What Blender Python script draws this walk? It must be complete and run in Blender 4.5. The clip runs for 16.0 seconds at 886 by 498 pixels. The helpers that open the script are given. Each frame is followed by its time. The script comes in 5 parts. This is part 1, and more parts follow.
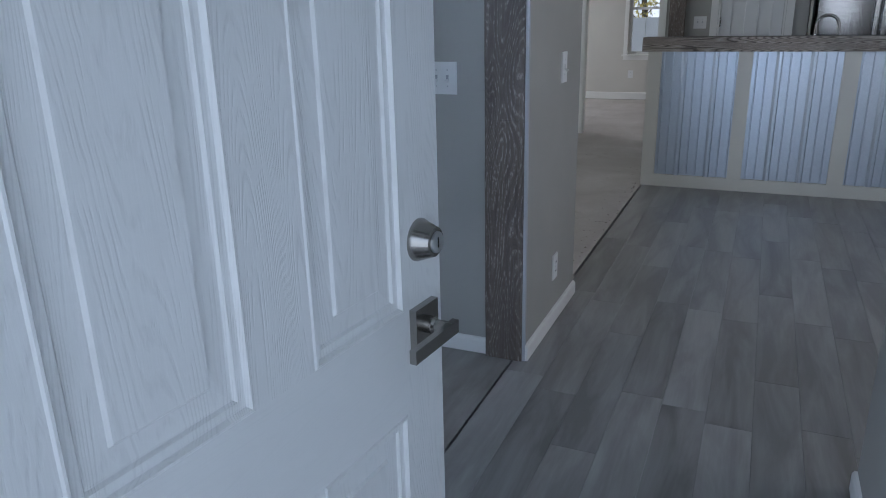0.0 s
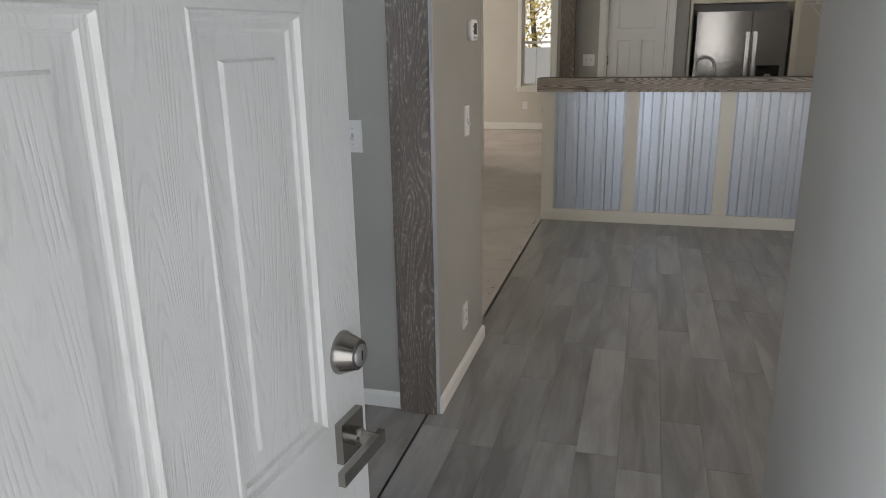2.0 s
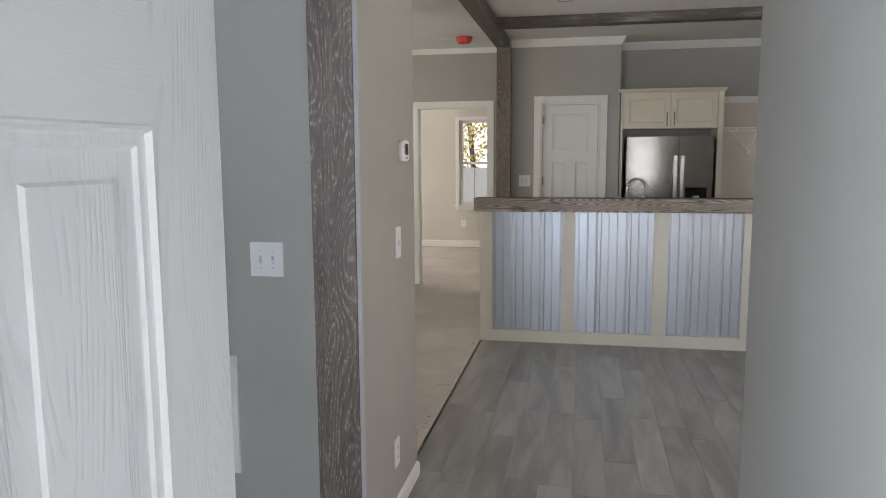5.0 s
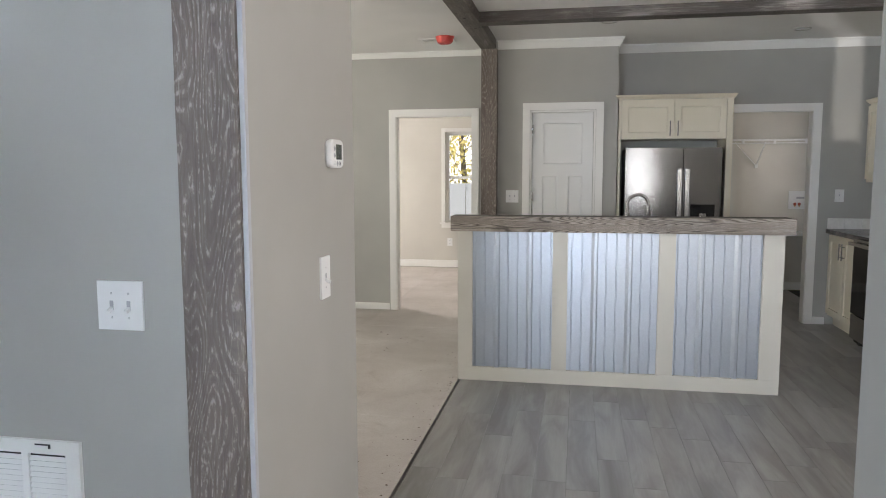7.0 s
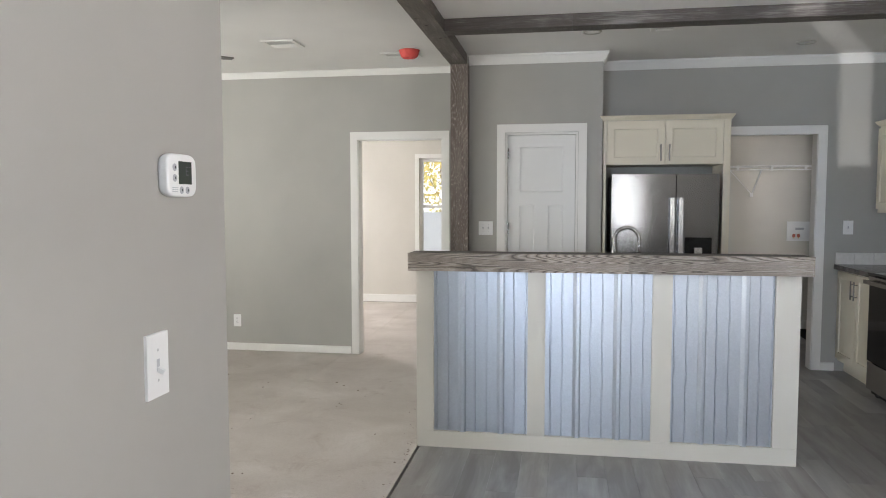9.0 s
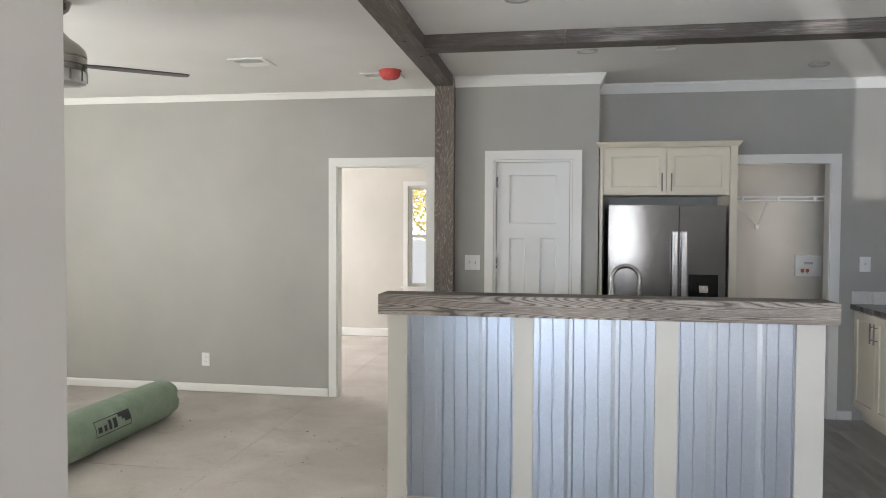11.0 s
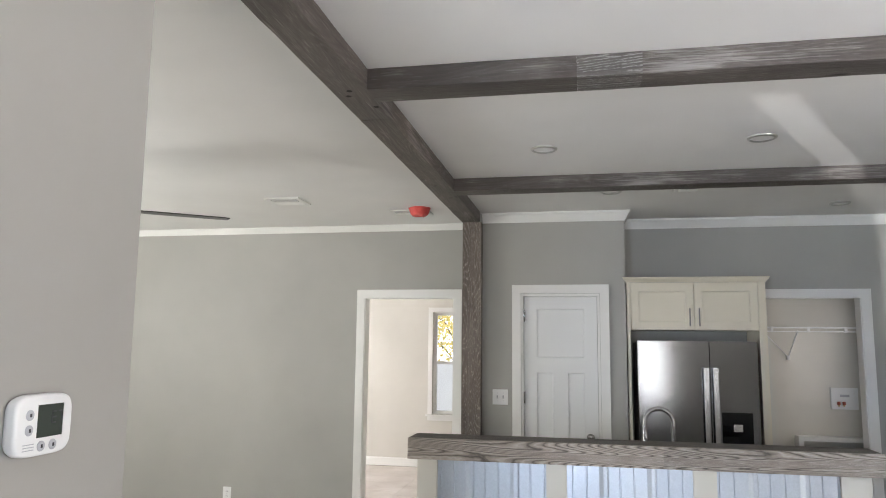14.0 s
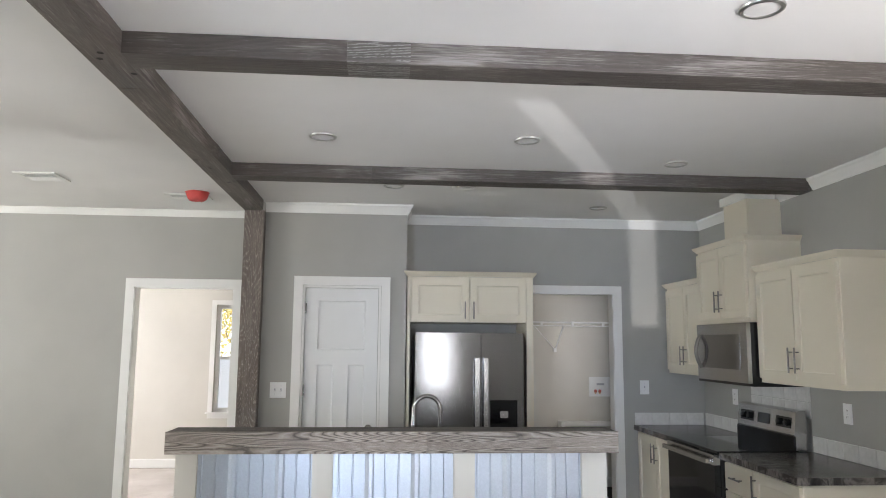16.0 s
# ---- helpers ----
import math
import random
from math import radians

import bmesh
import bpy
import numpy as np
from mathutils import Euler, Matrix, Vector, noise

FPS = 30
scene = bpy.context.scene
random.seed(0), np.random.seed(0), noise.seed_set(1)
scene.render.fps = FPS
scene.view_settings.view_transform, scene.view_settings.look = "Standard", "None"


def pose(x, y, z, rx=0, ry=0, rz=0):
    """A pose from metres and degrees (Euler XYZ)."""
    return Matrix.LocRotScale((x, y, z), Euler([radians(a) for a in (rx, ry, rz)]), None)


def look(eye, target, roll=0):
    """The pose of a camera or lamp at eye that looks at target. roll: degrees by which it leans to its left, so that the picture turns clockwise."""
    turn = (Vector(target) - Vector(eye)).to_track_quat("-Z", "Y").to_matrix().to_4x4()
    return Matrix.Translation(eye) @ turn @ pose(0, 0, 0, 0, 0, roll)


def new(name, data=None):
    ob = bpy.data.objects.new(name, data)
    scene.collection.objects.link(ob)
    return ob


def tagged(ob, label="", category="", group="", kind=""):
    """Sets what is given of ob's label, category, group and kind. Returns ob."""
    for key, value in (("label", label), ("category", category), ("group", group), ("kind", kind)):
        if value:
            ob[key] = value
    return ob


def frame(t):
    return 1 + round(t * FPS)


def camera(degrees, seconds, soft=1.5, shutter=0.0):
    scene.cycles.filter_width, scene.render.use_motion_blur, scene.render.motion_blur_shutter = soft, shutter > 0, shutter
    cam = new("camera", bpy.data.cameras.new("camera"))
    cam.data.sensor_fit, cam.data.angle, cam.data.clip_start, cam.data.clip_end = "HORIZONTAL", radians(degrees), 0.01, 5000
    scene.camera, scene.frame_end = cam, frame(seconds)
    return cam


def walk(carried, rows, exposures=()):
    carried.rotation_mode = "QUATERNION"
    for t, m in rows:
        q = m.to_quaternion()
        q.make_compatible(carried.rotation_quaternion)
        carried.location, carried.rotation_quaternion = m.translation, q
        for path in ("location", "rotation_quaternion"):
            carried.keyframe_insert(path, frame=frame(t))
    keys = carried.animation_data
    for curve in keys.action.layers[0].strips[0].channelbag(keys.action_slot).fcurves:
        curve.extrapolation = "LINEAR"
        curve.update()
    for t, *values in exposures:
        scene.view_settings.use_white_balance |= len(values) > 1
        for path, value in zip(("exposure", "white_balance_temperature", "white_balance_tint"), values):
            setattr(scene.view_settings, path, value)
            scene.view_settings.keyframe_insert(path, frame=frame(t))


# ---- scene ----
cam = camera(63.2, 16.0, soft=1.0)
PATH = [
    (0, (0.26, 0.116, 1.362), (-0.512, 1.857, 0.74), -1.3),
    (0.5, (0.268, 0.138, 1.41), (-0.458, 1.898, 0.784), -1.2),
    (1, (0.243, 0.172, 1.446), (-0.409, 1.96, 0.819), -1.2),
    (1.5, (0.224, 0.166, 1.466), (-0.356, 1.983, 0.852), -1.2),
    (2, (0.221, 0.147, 1.484), (-0.303, 1.997, 0.918), -1.1),
    (3, (0.221, 0.142, 1.493), (-0.226, 2.054, 1.096), -0.6),
    (3.5, (0.229, 0.136, 1.492), (-0.194, 2.066, 1.173), -0.5),
    (4, (0.225, 0.152, 1.491), (-0.178, 2.094, 1.216), -0.4),
    (6.5, (0.213, 0.918, 1.459), (-0.156, 2.869, 1.222), -0.2),
    (7, (0.225, 1.131, 1.451), (-0.141, 3.086, 1.24), -0.1),
    (7.5, (0.239, 1.352, 1.459), (-0.116, 3.311, 1.277), -0.1),
    (8, (0.207, 1.575, 1.451), (-0.132, 3.54, 1.294), 0.0),
    (8.5, (0.232, 1.74, 1.453), (-0.098, 3.707, 1.312), -0.1),
    (11, (0.298, 2.399, 1.499), (-0.027, 4.372, 1.439), 0.3),
    (11.5, (0.285, 2.409, 1.518), (-0.088, 4.374, 1.554), 0.6),
    (12, (0.268, 2.391, 1.547), (-0.132, 4.341, 1.74), 0.8),
    (12.5, (0.24, 2.365, 1.585), (-0.179, 4.304, 1.839), 0.8),
    (13, (0.244, 2.338, 1.617), (-0.196, 4.271, 1.88), 0.8),
    (13.5, (0.244, 2.332, 1.627), (-0.189, 4.266, 1.891), 0.7),
    (14, (0.261, 2.335, 1.63), (-0.122, 4.28, 1.891), 0.6),
    (14.5, (0.311, 2.334, 1.621), (0.03, 4.297, 1.882), 0.6),
    (15, (0.342, 2.349, 1.611), (0.215, 4.328, 1.872), 0.5),
    (15.5, (0.381, 2.354, 1.601), (0.413, 4.336, 1.861), 0.5),
    (16, (0.397, 2.37, 1.587), (0.558, 4.347, 1.847), 0.5),
]

walk(cam, [(t, look(eye, target, roll)) for t, eye, target, roll in PATH],
     [(0, -1.63, 5500, 11), (0.5, -1.5, 5900, 11.5), (1.0, -1.42, 6500, 12.5), (1.5, -1.3, 6900, 13), (2.0, -1.24, 7050, 13.5), (2.5, -1.17, 7100, 13.5), (3.5, -1.1, 7150, 14), (4.2, -1.04, 7000, 14), (6.5, -0.46, 6650, 13), (8.5, -0.26, 6400, 12.5), (11.0, -0.18, 6350, 12.5), (13.5, -0.2, 6350, 12.5), (15.0, -0.13, 6300, 12.5), (16.0, -0.05, 6250, 13)])

# ---- light ----
sky = bpy.data.worlds.new("sky")
scene.world = sky
sky.use_nodes = True
snt = sky.node_tree
stex = snt.nodes.new("ShaderNodeTexSky")
stex.sky_type = "NISHITA"
stex.sun_disc = False
stex.sun_elevation = radians(45)
stex.sun_rotation = radians(-120)
snt.links.new(stex.outputs[0], snt.nodes["Background"].inputs[0])
snt.nodes["Background"].inputs[1].default_value = 0.15

CEIL = 2.675         # ceiling height
BACK = 8.476         # face of the back wall
FRONT = 0.30         # inner face of the front wall
RIGHT = 3.17         # face of the kitchen's side wall
LEFT = -5.6          # face of the living room's end wall


def lamp(name, kind, m, energy, color=(1, 1, 1), **kw):
    d = bpy.data.lights.new(name, kind)
    d.energy, d.color = energy, color
    if "size" in kw:
        d.shape, d.size, d.size_y = "RECTANGLE", kw["size"][0], kw["size"][1]
    if "angle" in kw:
        d.angle = kw["angle"]
    if "spread" in kw:
        d.spread = kw["spread"]
    o = new(name, d)
    o.matrix_world = m
    return o


lamp("sun", "SUN", look((-10.3, -6, 12), (0, 0, 0)), 5.0, (1.0, 0.95, 0.86), angle=radians(0.5))
# added area lamps for daylight; most openings they stand at are assumed
# sheet out on the porch stands in for sky light through the doorway
lamp("daylight_porch", "AREA", look((0.1, -1.3, 1.05), (0.2, 5, 0.5)), 112, (0.88, 0.94, 1.0), size=(3.2, 2.4))
# added narrow sheet that brightens the right entry wall past the door
lamp("porch_side_fill", "AREA", look((-1.2, -1.55, 1.15), (0.63, 1.2, 1.2)), 105, (0.70, 0.82, 1.0), size=(1.5, 2.2), spread=radians(70))
lamp("daylight_entry_window", "AREA", look((-0.8, FRONT - 0.16, 1.6), (-0.8, 5, 1.6)), 39, (0.68, 0.82, 1.0), size=(0.6, 0.9))
# living room front opening is assumed, out of view
lamp("daylight_unseen_living", "AREA", look((-3.3, FRONT - 0.16, 1.45), (-3.2, 1.15, 3.5)), 195, (0.955, 0.995, 0.97), size=(1.7, 1.2))
# made-up end opening, unseen, brightens the living room from the left
lamp("daylight_unseen_living_end", "AREA", look((LEFT - 0.16, 5.2, 1.45), (-3.4, 5.2, 3.8)), 162, (0.98, 0.995, 0.925), size=(1.7, 1.2))
lamp("daylight_dining_window", "AREA", look((1.385, FRONT - 0.16, 1.3), (1.385, 2.6, 3.6)), 15, (1.0, 0.96, 0.90), size=(0.56, 1.5))
# assumed opening out of view, brightens the partition end and the ceiling
lamp("daylight_unseen_dining_side", "AREA", look((RIGHT + 0.16, 2.9, 1.45), (0.9, 2.45, 3.1)), 90, (1.0, 0.955, 0.915), size=(1.9, 1.2))
# added fill for the laundry; its opening is made up and hidden
lamp("daylight_unseen_laundry", "AREA", look((RIGHT + 0.16, 9.6, 1.6), (0, 9.9, 1.5)), 8.5, (1.0, 0.94, 0.87), size=(0.4, 0.5))
# added bedroom fill at a made-up side opening, kept out of sight
lamp("daylight_unseen_bedroom_side", "AREA", look((-4.76, 10.5, 1.45), (0, 10.5, 1.2)), 108, (1.0, 0.98, 0.95), size=(1.3, 1.2))
# added outdoor spot makes the ceiling streak, source unknown, through a made-up slot
glint = lamp("streak_spot", "SPOT", look((-4.586, -5.1, -0.55), (-1.765, 0.23, 0.714)), 4200, (1.0, 0.98, 0.93))
glint.data.spot_size, glint.data.spot_blend, glint.data.shadow_soft_size = radians(10), 0.0, 0.02

# ---- materials ----


class Nodes:
    """A small builder for node materials."""

    def __init__(self, name):
        self.mat = bpy.data.materials.new(name)
        self.mat.use_nodes = True
        self.t = self.mat.node_tree
        self.b = self.t.nodes["Principled BSDF"]

    def add(self, kind, **values):
        n = self.t.nodes.new("ShaderNode" + kind)
        for k, v in values.items():
            n.inputs[k.replace("_", " ")].default_value = v
        return n

    def link(self, a, b):
        self.t.links.new(a, b)

    def coords(self, scale=(1, 1, 1), which="Object"):
        c = self.add("TexCoord")
        m = self.add("Mapping")
        m.inputs["Scale"].default_value = scale
        self.link(c.outputs[which], m.inputs["Vector"])
        return m.outputs[0]

    def noise(self, vec, scale, detail=4.0, rough=0.55, dist=0.0):
        n = self.add("TexNoise", Scale=scale, Detail=detail, Roughness=rough, Distortion=dist)
        self.link(vec, n.inputs["Vector"])
        return n.outputs["Fac"]

    def ramp(self, fac, stops):
        r = self.add("ValToRGB")
        e = r.color_ramp.elements
        while len(e) < len(stops):
            e.new(0.5)
        for el, (p, c) in zip(e, stops):
            el.position, el.color = p, (*c, 1)
        self.link(fac, r.inputs[0])
        return r.outputs[0]

    def mix(self, fac, a, b, blend="MIX"):
        m = self.t.nodes.new("ShaderNodeMix")
        m.data_type, m.blend_type = "RGBA", blend
        for sock, v in ((m.inputs[0], fac), (m.inputs[6], a), (m.inputs[7], b)):
            if isinstance(v, (int, float)):
                sock.default_value = v
            elif isinstance(v, tuple):
                sock.default_value = (*v, 1)
            else:
                self.link(v, sock)
        return m.outputs[2]

    def maths(self, op, a, b=0.0):
        m = self.t.nodes.new("ShaderNodeMath")
        m.operation = op
        for sock, v in zip(m.inputs, (a, b)):
            if isinstance(v, (int, float)):
                sock.default_value = v
            else:
                self.link(v, sock)
        return m.outputs[0]

    def bump(self, height, strength, dist=0.002):
        n = self.add("Bump", Strength=strength, Distance=dist)
        self.link(height, n.inputs["Height"])
        self.link(n.outputs[0], self.b.inputs["Normal"])

    def put(self, color, rough, metal=0.0):
        for sock, v in ((self.b.inputs["Base Color"], color), (self.b.inputs["Roughness"], rough), (self.b.inputs["Metallic"], metal)):
            if isinstance(v, (int, float)):
                sock.default_value = v
            elif isinstance(v, tuple):
                sock.default_value = (*v, 1)
            else:
                self.link(v, sock)
        return self.mat


def paint(name, c, rough=0.55, vary=0.06, grain=220, strength=0.12):
    """Painted surface: faint large-scale mottling and a roller's fine stipple."""
    n = Nodes(name)
    v = n.coords()
    big = n.ramp(n.noise(v, 1.3, 3), [(0.3, tuple(x * (1 - vary) for x in c)), (0.7, tuple(min(1, x * (1 + vary)) for x in c))])
    n.bump(n.noise(v, grain, 2), strength, 0.001)
    r = n.maths("MULTIPLY_ADD", n.noise(v, 6, 3), 0.15)
    n.t.nodes[r.node.name].inputs[2].default_value = rough - 0.07
    return n.put(big, r)


def weathered(name, axis, dark=(0.060, 0.048, 0.041), mid=(0.112, 0.091, 0.078), light=(0.40, 0.37, 0.345), pale=0.52, lines=18.0, grain=0.30, lime_rings=0.8, wave=0.6, dash_at=(150.0, 48.0), deep_to=0.30, flecks=0.5, scuff=0.0):
    """Stained rough lumber: cathedral rings along one axis, pale lime left in broken dashes along them, a few knots."""
    n = Nodes(name)

    def along(a, b):
        v = [a, a, a]
        v[axis] = b
        return tuple(v)
    warp = n.noise(n.coords(along(45.0, 28.0)), 1.0, 2, 0.5)
    w = n.noise(n.coords(along(7.5, wave)), 1.0, 1.2, 0.4, 0.25)
    phase = n.maths("ADD", n.maths("MULTIPLY", w, lines * 5.0), n.maths("MULTIPLY", warp, 1.1))
    rings = n.maths("PINGPONG", phase, 1.0)
    pores = n.noise(n.coords(along(230.0, 13.0)), 1.0, 3, 0.7, 0.25)
    dash = n.noise(n.coords(along(*dash_at)), 1.0, 3, 0.65, 0.3)
    fibre = n.noise(n.coords(along(60.0, 1.6)), 1.0, 4, 0.6, 0.2)
    broad = n.noise(n.coords(along(3.0, 1.3)), 1.0, 3, 0.6, 0.3)
    tone = n.mix(n.ramp(n.maths("ADD", n.maths("MULTIPLY", broad, 0.5), n.maths("MULTIPLY", fibre, 0.5)), [(0.36, (0, 0, 0)), (0.64, (1, 1, 1))]), dark, mid)
    line = n.ramp(rings, [(0.55, (0, 0, 0)), (0.95, (1, 1, 1))])
    col = n.mix(n.maths("MULTIPLY", line, grain), tone, tuple(0.6 * a + 0.4 * b for a, b in zip(mid, light)))
    deep = n.ramp(rings, [(0.0, (1, 1, 1)), (deep_to, (0, 0, 0))])
    col = n.mix(n.maths("MINIMUM", n.maths("MULTIPLY", deep, grain * 1.4), 1.0), col, tuple(0.45 * a for a in dark))
    gate = n.ramp(n.maths("ADD", n.maths("MULTIPLY", dash, 0.68), n.maths("MULTIPLY", broad, 0.32)), [(pale, (0, 0, 0)), (pale + 0.08, (1, 1, 1))])
    crest = n.ramp(rings, [(0.55, (0, 0, 0)), (0.85, (1, 1, 1))])
    lime = n.maths("MULTIPLY", n.maths("MULTIPLY", gate, crest), lime_rings)
    col = n.mix(lime, col, light)
    fleck = n.ramp(n.maths("ADD", n.maths("MULTIPLY", pores, 0.75), n.maths("MULTIPLY", broad, 0.25)), [(0.565, (0, 0, 0)), (0.63, (1, 1, 1))])
    col = n.mix(n.maths("MULTIPLY", fleck, flecks), col, light)
    if scuff:
        pale_at = n.noise(n.coords(along(9.0, 1.4)), 1.0, 3, 0.6, 0.5)
        hair = n.noise(n.coords(along(170.0, 4.0)), 1.0, 3, 0.7, 0.2)
        rub = n.ramp(n.maths("ADD", n.maths("MULTIPLY", pale_at, 0.55), n.maths("MULTIPLY", hair, 0.45)), [(0.545, (0, 0, 0)), (0.64, (1, 1, 1))])
        col = n.mix(n.maths("MULTIPLY", rub, scuff), col, light)
    kn = n.add("TexVoronoi", Scale=1.0)
    n.link(n.coords(along(6.0, 1.7)), kn.inputs["Vector"])
    col = n.mix(n.ramp(kn.outputs["Distance"], [(0.045, (1, 1, 1)), (0.085, (0, 0, 0))]), col, tuple(0.35 * a for a in dark))
    info = n.add("ObjectInfo")
    shade = n.ramp(info.outputs["Random"], [(0.0, (0.80, 0.80, 0.80)), (0.5, (1.0, 1.0, 1.0)), (1.0, (1.0, 0.97, 0.94))])
    col = n.mix(1.0, col, shade, "MULTIPLY")
    n.bump(n.maths("ADD", n.maths("MULTIPLY", pores, 0.6), n.maths("MULTIPLY", rings, 0.25)), 0.6, 0.004)
    return n.put(col, 0.58)


def metal(name, c, rough, brush=None, strength=0.05):
    n = Nodes(name)
    v = n.coords(brush or (40, 40, 40))
    f = n.noise(v, 1.0, 4)
    n.bump(f, strength, 0.001)
    r = n.maths("MULTIPLY_ADD", f, 0.14)
    r.node.inputs[2].default_value = max(0.02, rough - 0.07)
    return n.put(c, r, 1.0)


M_WALL = paint("wall_paint_greige", (0.388, 0.379, 0.349))
M_BED = paint("wall_paint_beige", (0.60, 0.575, 0.52))
M_CEIL = paint("ceiling_white", (0.85, 0.84, 0.82), 0.8, 0.03, 150, 0.25)
M_TRIM = paint("trim_white", (0.80, 0.79, 0.76), 0.38, 0.02, 90, 0.05)
M_DOORWHITE = paint("door_white", (0.78, 0.78, 0.77), 0.4, 0.02, 90, 0.05)
M_CREAM = paint("cabinet_cream", (0.69, 0.63, 0.505), 0.36, 0.03, 120, 0.06)
M_ISLAND = paint("island_cream", (0.64, 0.618, 0.555), 0.38, 0.03, 120, 0.06)
M_PLASTIC = paint("white_plastic", (0.82, 0.82, 0.81), 0.3, 0.01, 200, 0.02)
M_BLACKP = paint("black_plastic", (0.012, 0.012, 0.013), 0.25, 0.1, 200, 0.02)
M_SCREW = metal("screw_steel", (0.6, 0.6, 0.6), 0.35)
M_NICKEL = metal("satin_nickel", (0.34, 0.325, 0.305), 0.24, (6, 6, 200), 0.04)
M_PULL = metal("dark_nickel_pull", (0.20, 0.19, 0.18), 0.3)
M_STEEL = metal("stainless_steel", (0.56, 0.55, 0.535), 0.24, (2.0, 2.0, 400), 0.02)
M_FRIDGE = metal("dark_stainless", (0.31, 0.31, 0.315), 0.17, (1.5, 1.5, 500), 0.015)
brush = M_FRIDGE.node_tree.nodes.new("ShaderNodeTangent")
brush.direction_type, brush.axis = "RADIAL", "Z"
steel = M_FRIDGE.node_tree.nodes["Principled BSDF"]
M_FRIDGE.node_tree.links.new(brush.outputs[0], steel.inputs["Tangent"])
steel.inputs["Anisotropic"].default_value, steel.inputs["Anisotropic Rotation"].default_value = 0.9, 0.25
M_CHROME = metal("brushed_faucet", (0.30, 0.29, 0.28), 0.22)
M_DARKGAP = paint("dark_gap", (0.02, 0.018, 0.016), 0.8, 0.2, 100, 0.1)
M_BEAD = paint("corner_bead_lit_edge", (0.45, 0.46, 0.48), 0.45, 0.03, 120, 0.06)
M_RED = paint("red_film", (0.62, 0.085, 0.075), 0.22, 0.2, 60, 0.5)
M_FENCE = paint("white_vinyl_fence", (0.88, 0.89, 0.91), 0.45, 0.02, 40, 0.05)
W_X = weathered("weathered_wood_x", 0, (0.066, 0.054, 0.047), (0.135, 0.114, 0.100), (0.44, 0.41, 0.385), 0.56, 9.0, 0.09, 0.35, 0.9, (110.0, 7.0), 0.22, 0.25, 0.6)
W_Y = weathered("weathered_wood_y", 1, (0.072, 0.059, 0.051), (0.152, 0.128, 0.111), (0.44, 0.41, 0.385), 0.56, 9.0, 0.11, 0.4, 0.9, (100.0, 7.0), 0.24, 0.25, 0.6)
W_Z = weathered("weathered_wood_z", 2, (0.098, 0.078, 0.066), (0.172, 0.140, 0.120), (0.46, 0.42, 0.385), 0.495, 13.0, 0.16, 0.6, 1.5, (130.0, 40.0), 0.22, 0.3, 0.25)
# pale wear and caught sheen, both put into the wood's colour
W_PALE = weathered("sheen_pale_wood_x", 0, (0.095, 0.083, 0.073), (0.175, 0.156, 0.142), (0.54, 0.52, 0.50), 0.43, 15.0, 0.12, 0.55, 0.45)
W_BAR = weathered("weathered_bar_wood", 0, (0.235, 0.197, 0.168), (0.36, 0.312, 0.272), (0.58, 0.53, 0.48), 0.52, 30.0, 0.85, 0.5, 0.32, (150.0, 48.0), 0.40)
W_BARTOP = weathered("weathered_bar_top", 0, (0.085, 0.071, 0.062), (0.135, 0.115, 0.101), (0.32, 0.29, 0.265), 0.56, 11.0)


def make_grain_door(name, along):
    """White skin pressed with a cathedral oak grain along one axis."""
    n = Nodes(name)

    def stretch(a, b):
        v = [a, a, a]
        v[along] = b
        return tuple(v)
    w = n.noise(n.coords(stretch(8.0, 0.55)), 1.0, 1.5, 0.4, 0.3)
    jitter = n.noise(n.coords(stretch(70, 30)), 1.0, 2, 0.5)
    rings = n.maths("PINGPONG", n.maths("ADD", n.maths("MULTIPLY", w, 120.0), n.maths("MULTIPLY", jitter, 0.9)), 1.0)
    vein = n.ramp(rings, [(0.45, (0, 0, 0)), (0.85, (1, 1, 1))])
    gate = n.ramp(n.noise(n.coords(stretch(60, 16)), 1.0, 3, 0.6, 0.3), [(0.40, (0, 0, 0)), (0.58, (1, 1, 1))])
    pores = n.noise(n.coords(stretch(240, 14)), 1.0, 3, 0.6, 0.3)
    cut = n.maths("MULTIPLY", vein, gate)
    n.bump(n.maths("ADD", n.maths("MULTIPLY", cut, -0.6), n.maths("MULTIPLY", pores, 0.5)), 0.30 if along == 2 else 0.12, 0.0014)
    c = n.ramp(n.noise(n.coords((2, 2, 2)), 1.0, 3), [(0.3, (0.76, 0.76, 0.755)), (0.7, (0.80, 0.80, 0.795))])
    # grey tint puts the grooves' shade into the white colour
    c = n.mix(n.maths("MULTIPLY", cut, 0.16 if along == 2 else 0.05), c, (0.50, 0.50, 0.50))
    return n.put(c, 0.29)


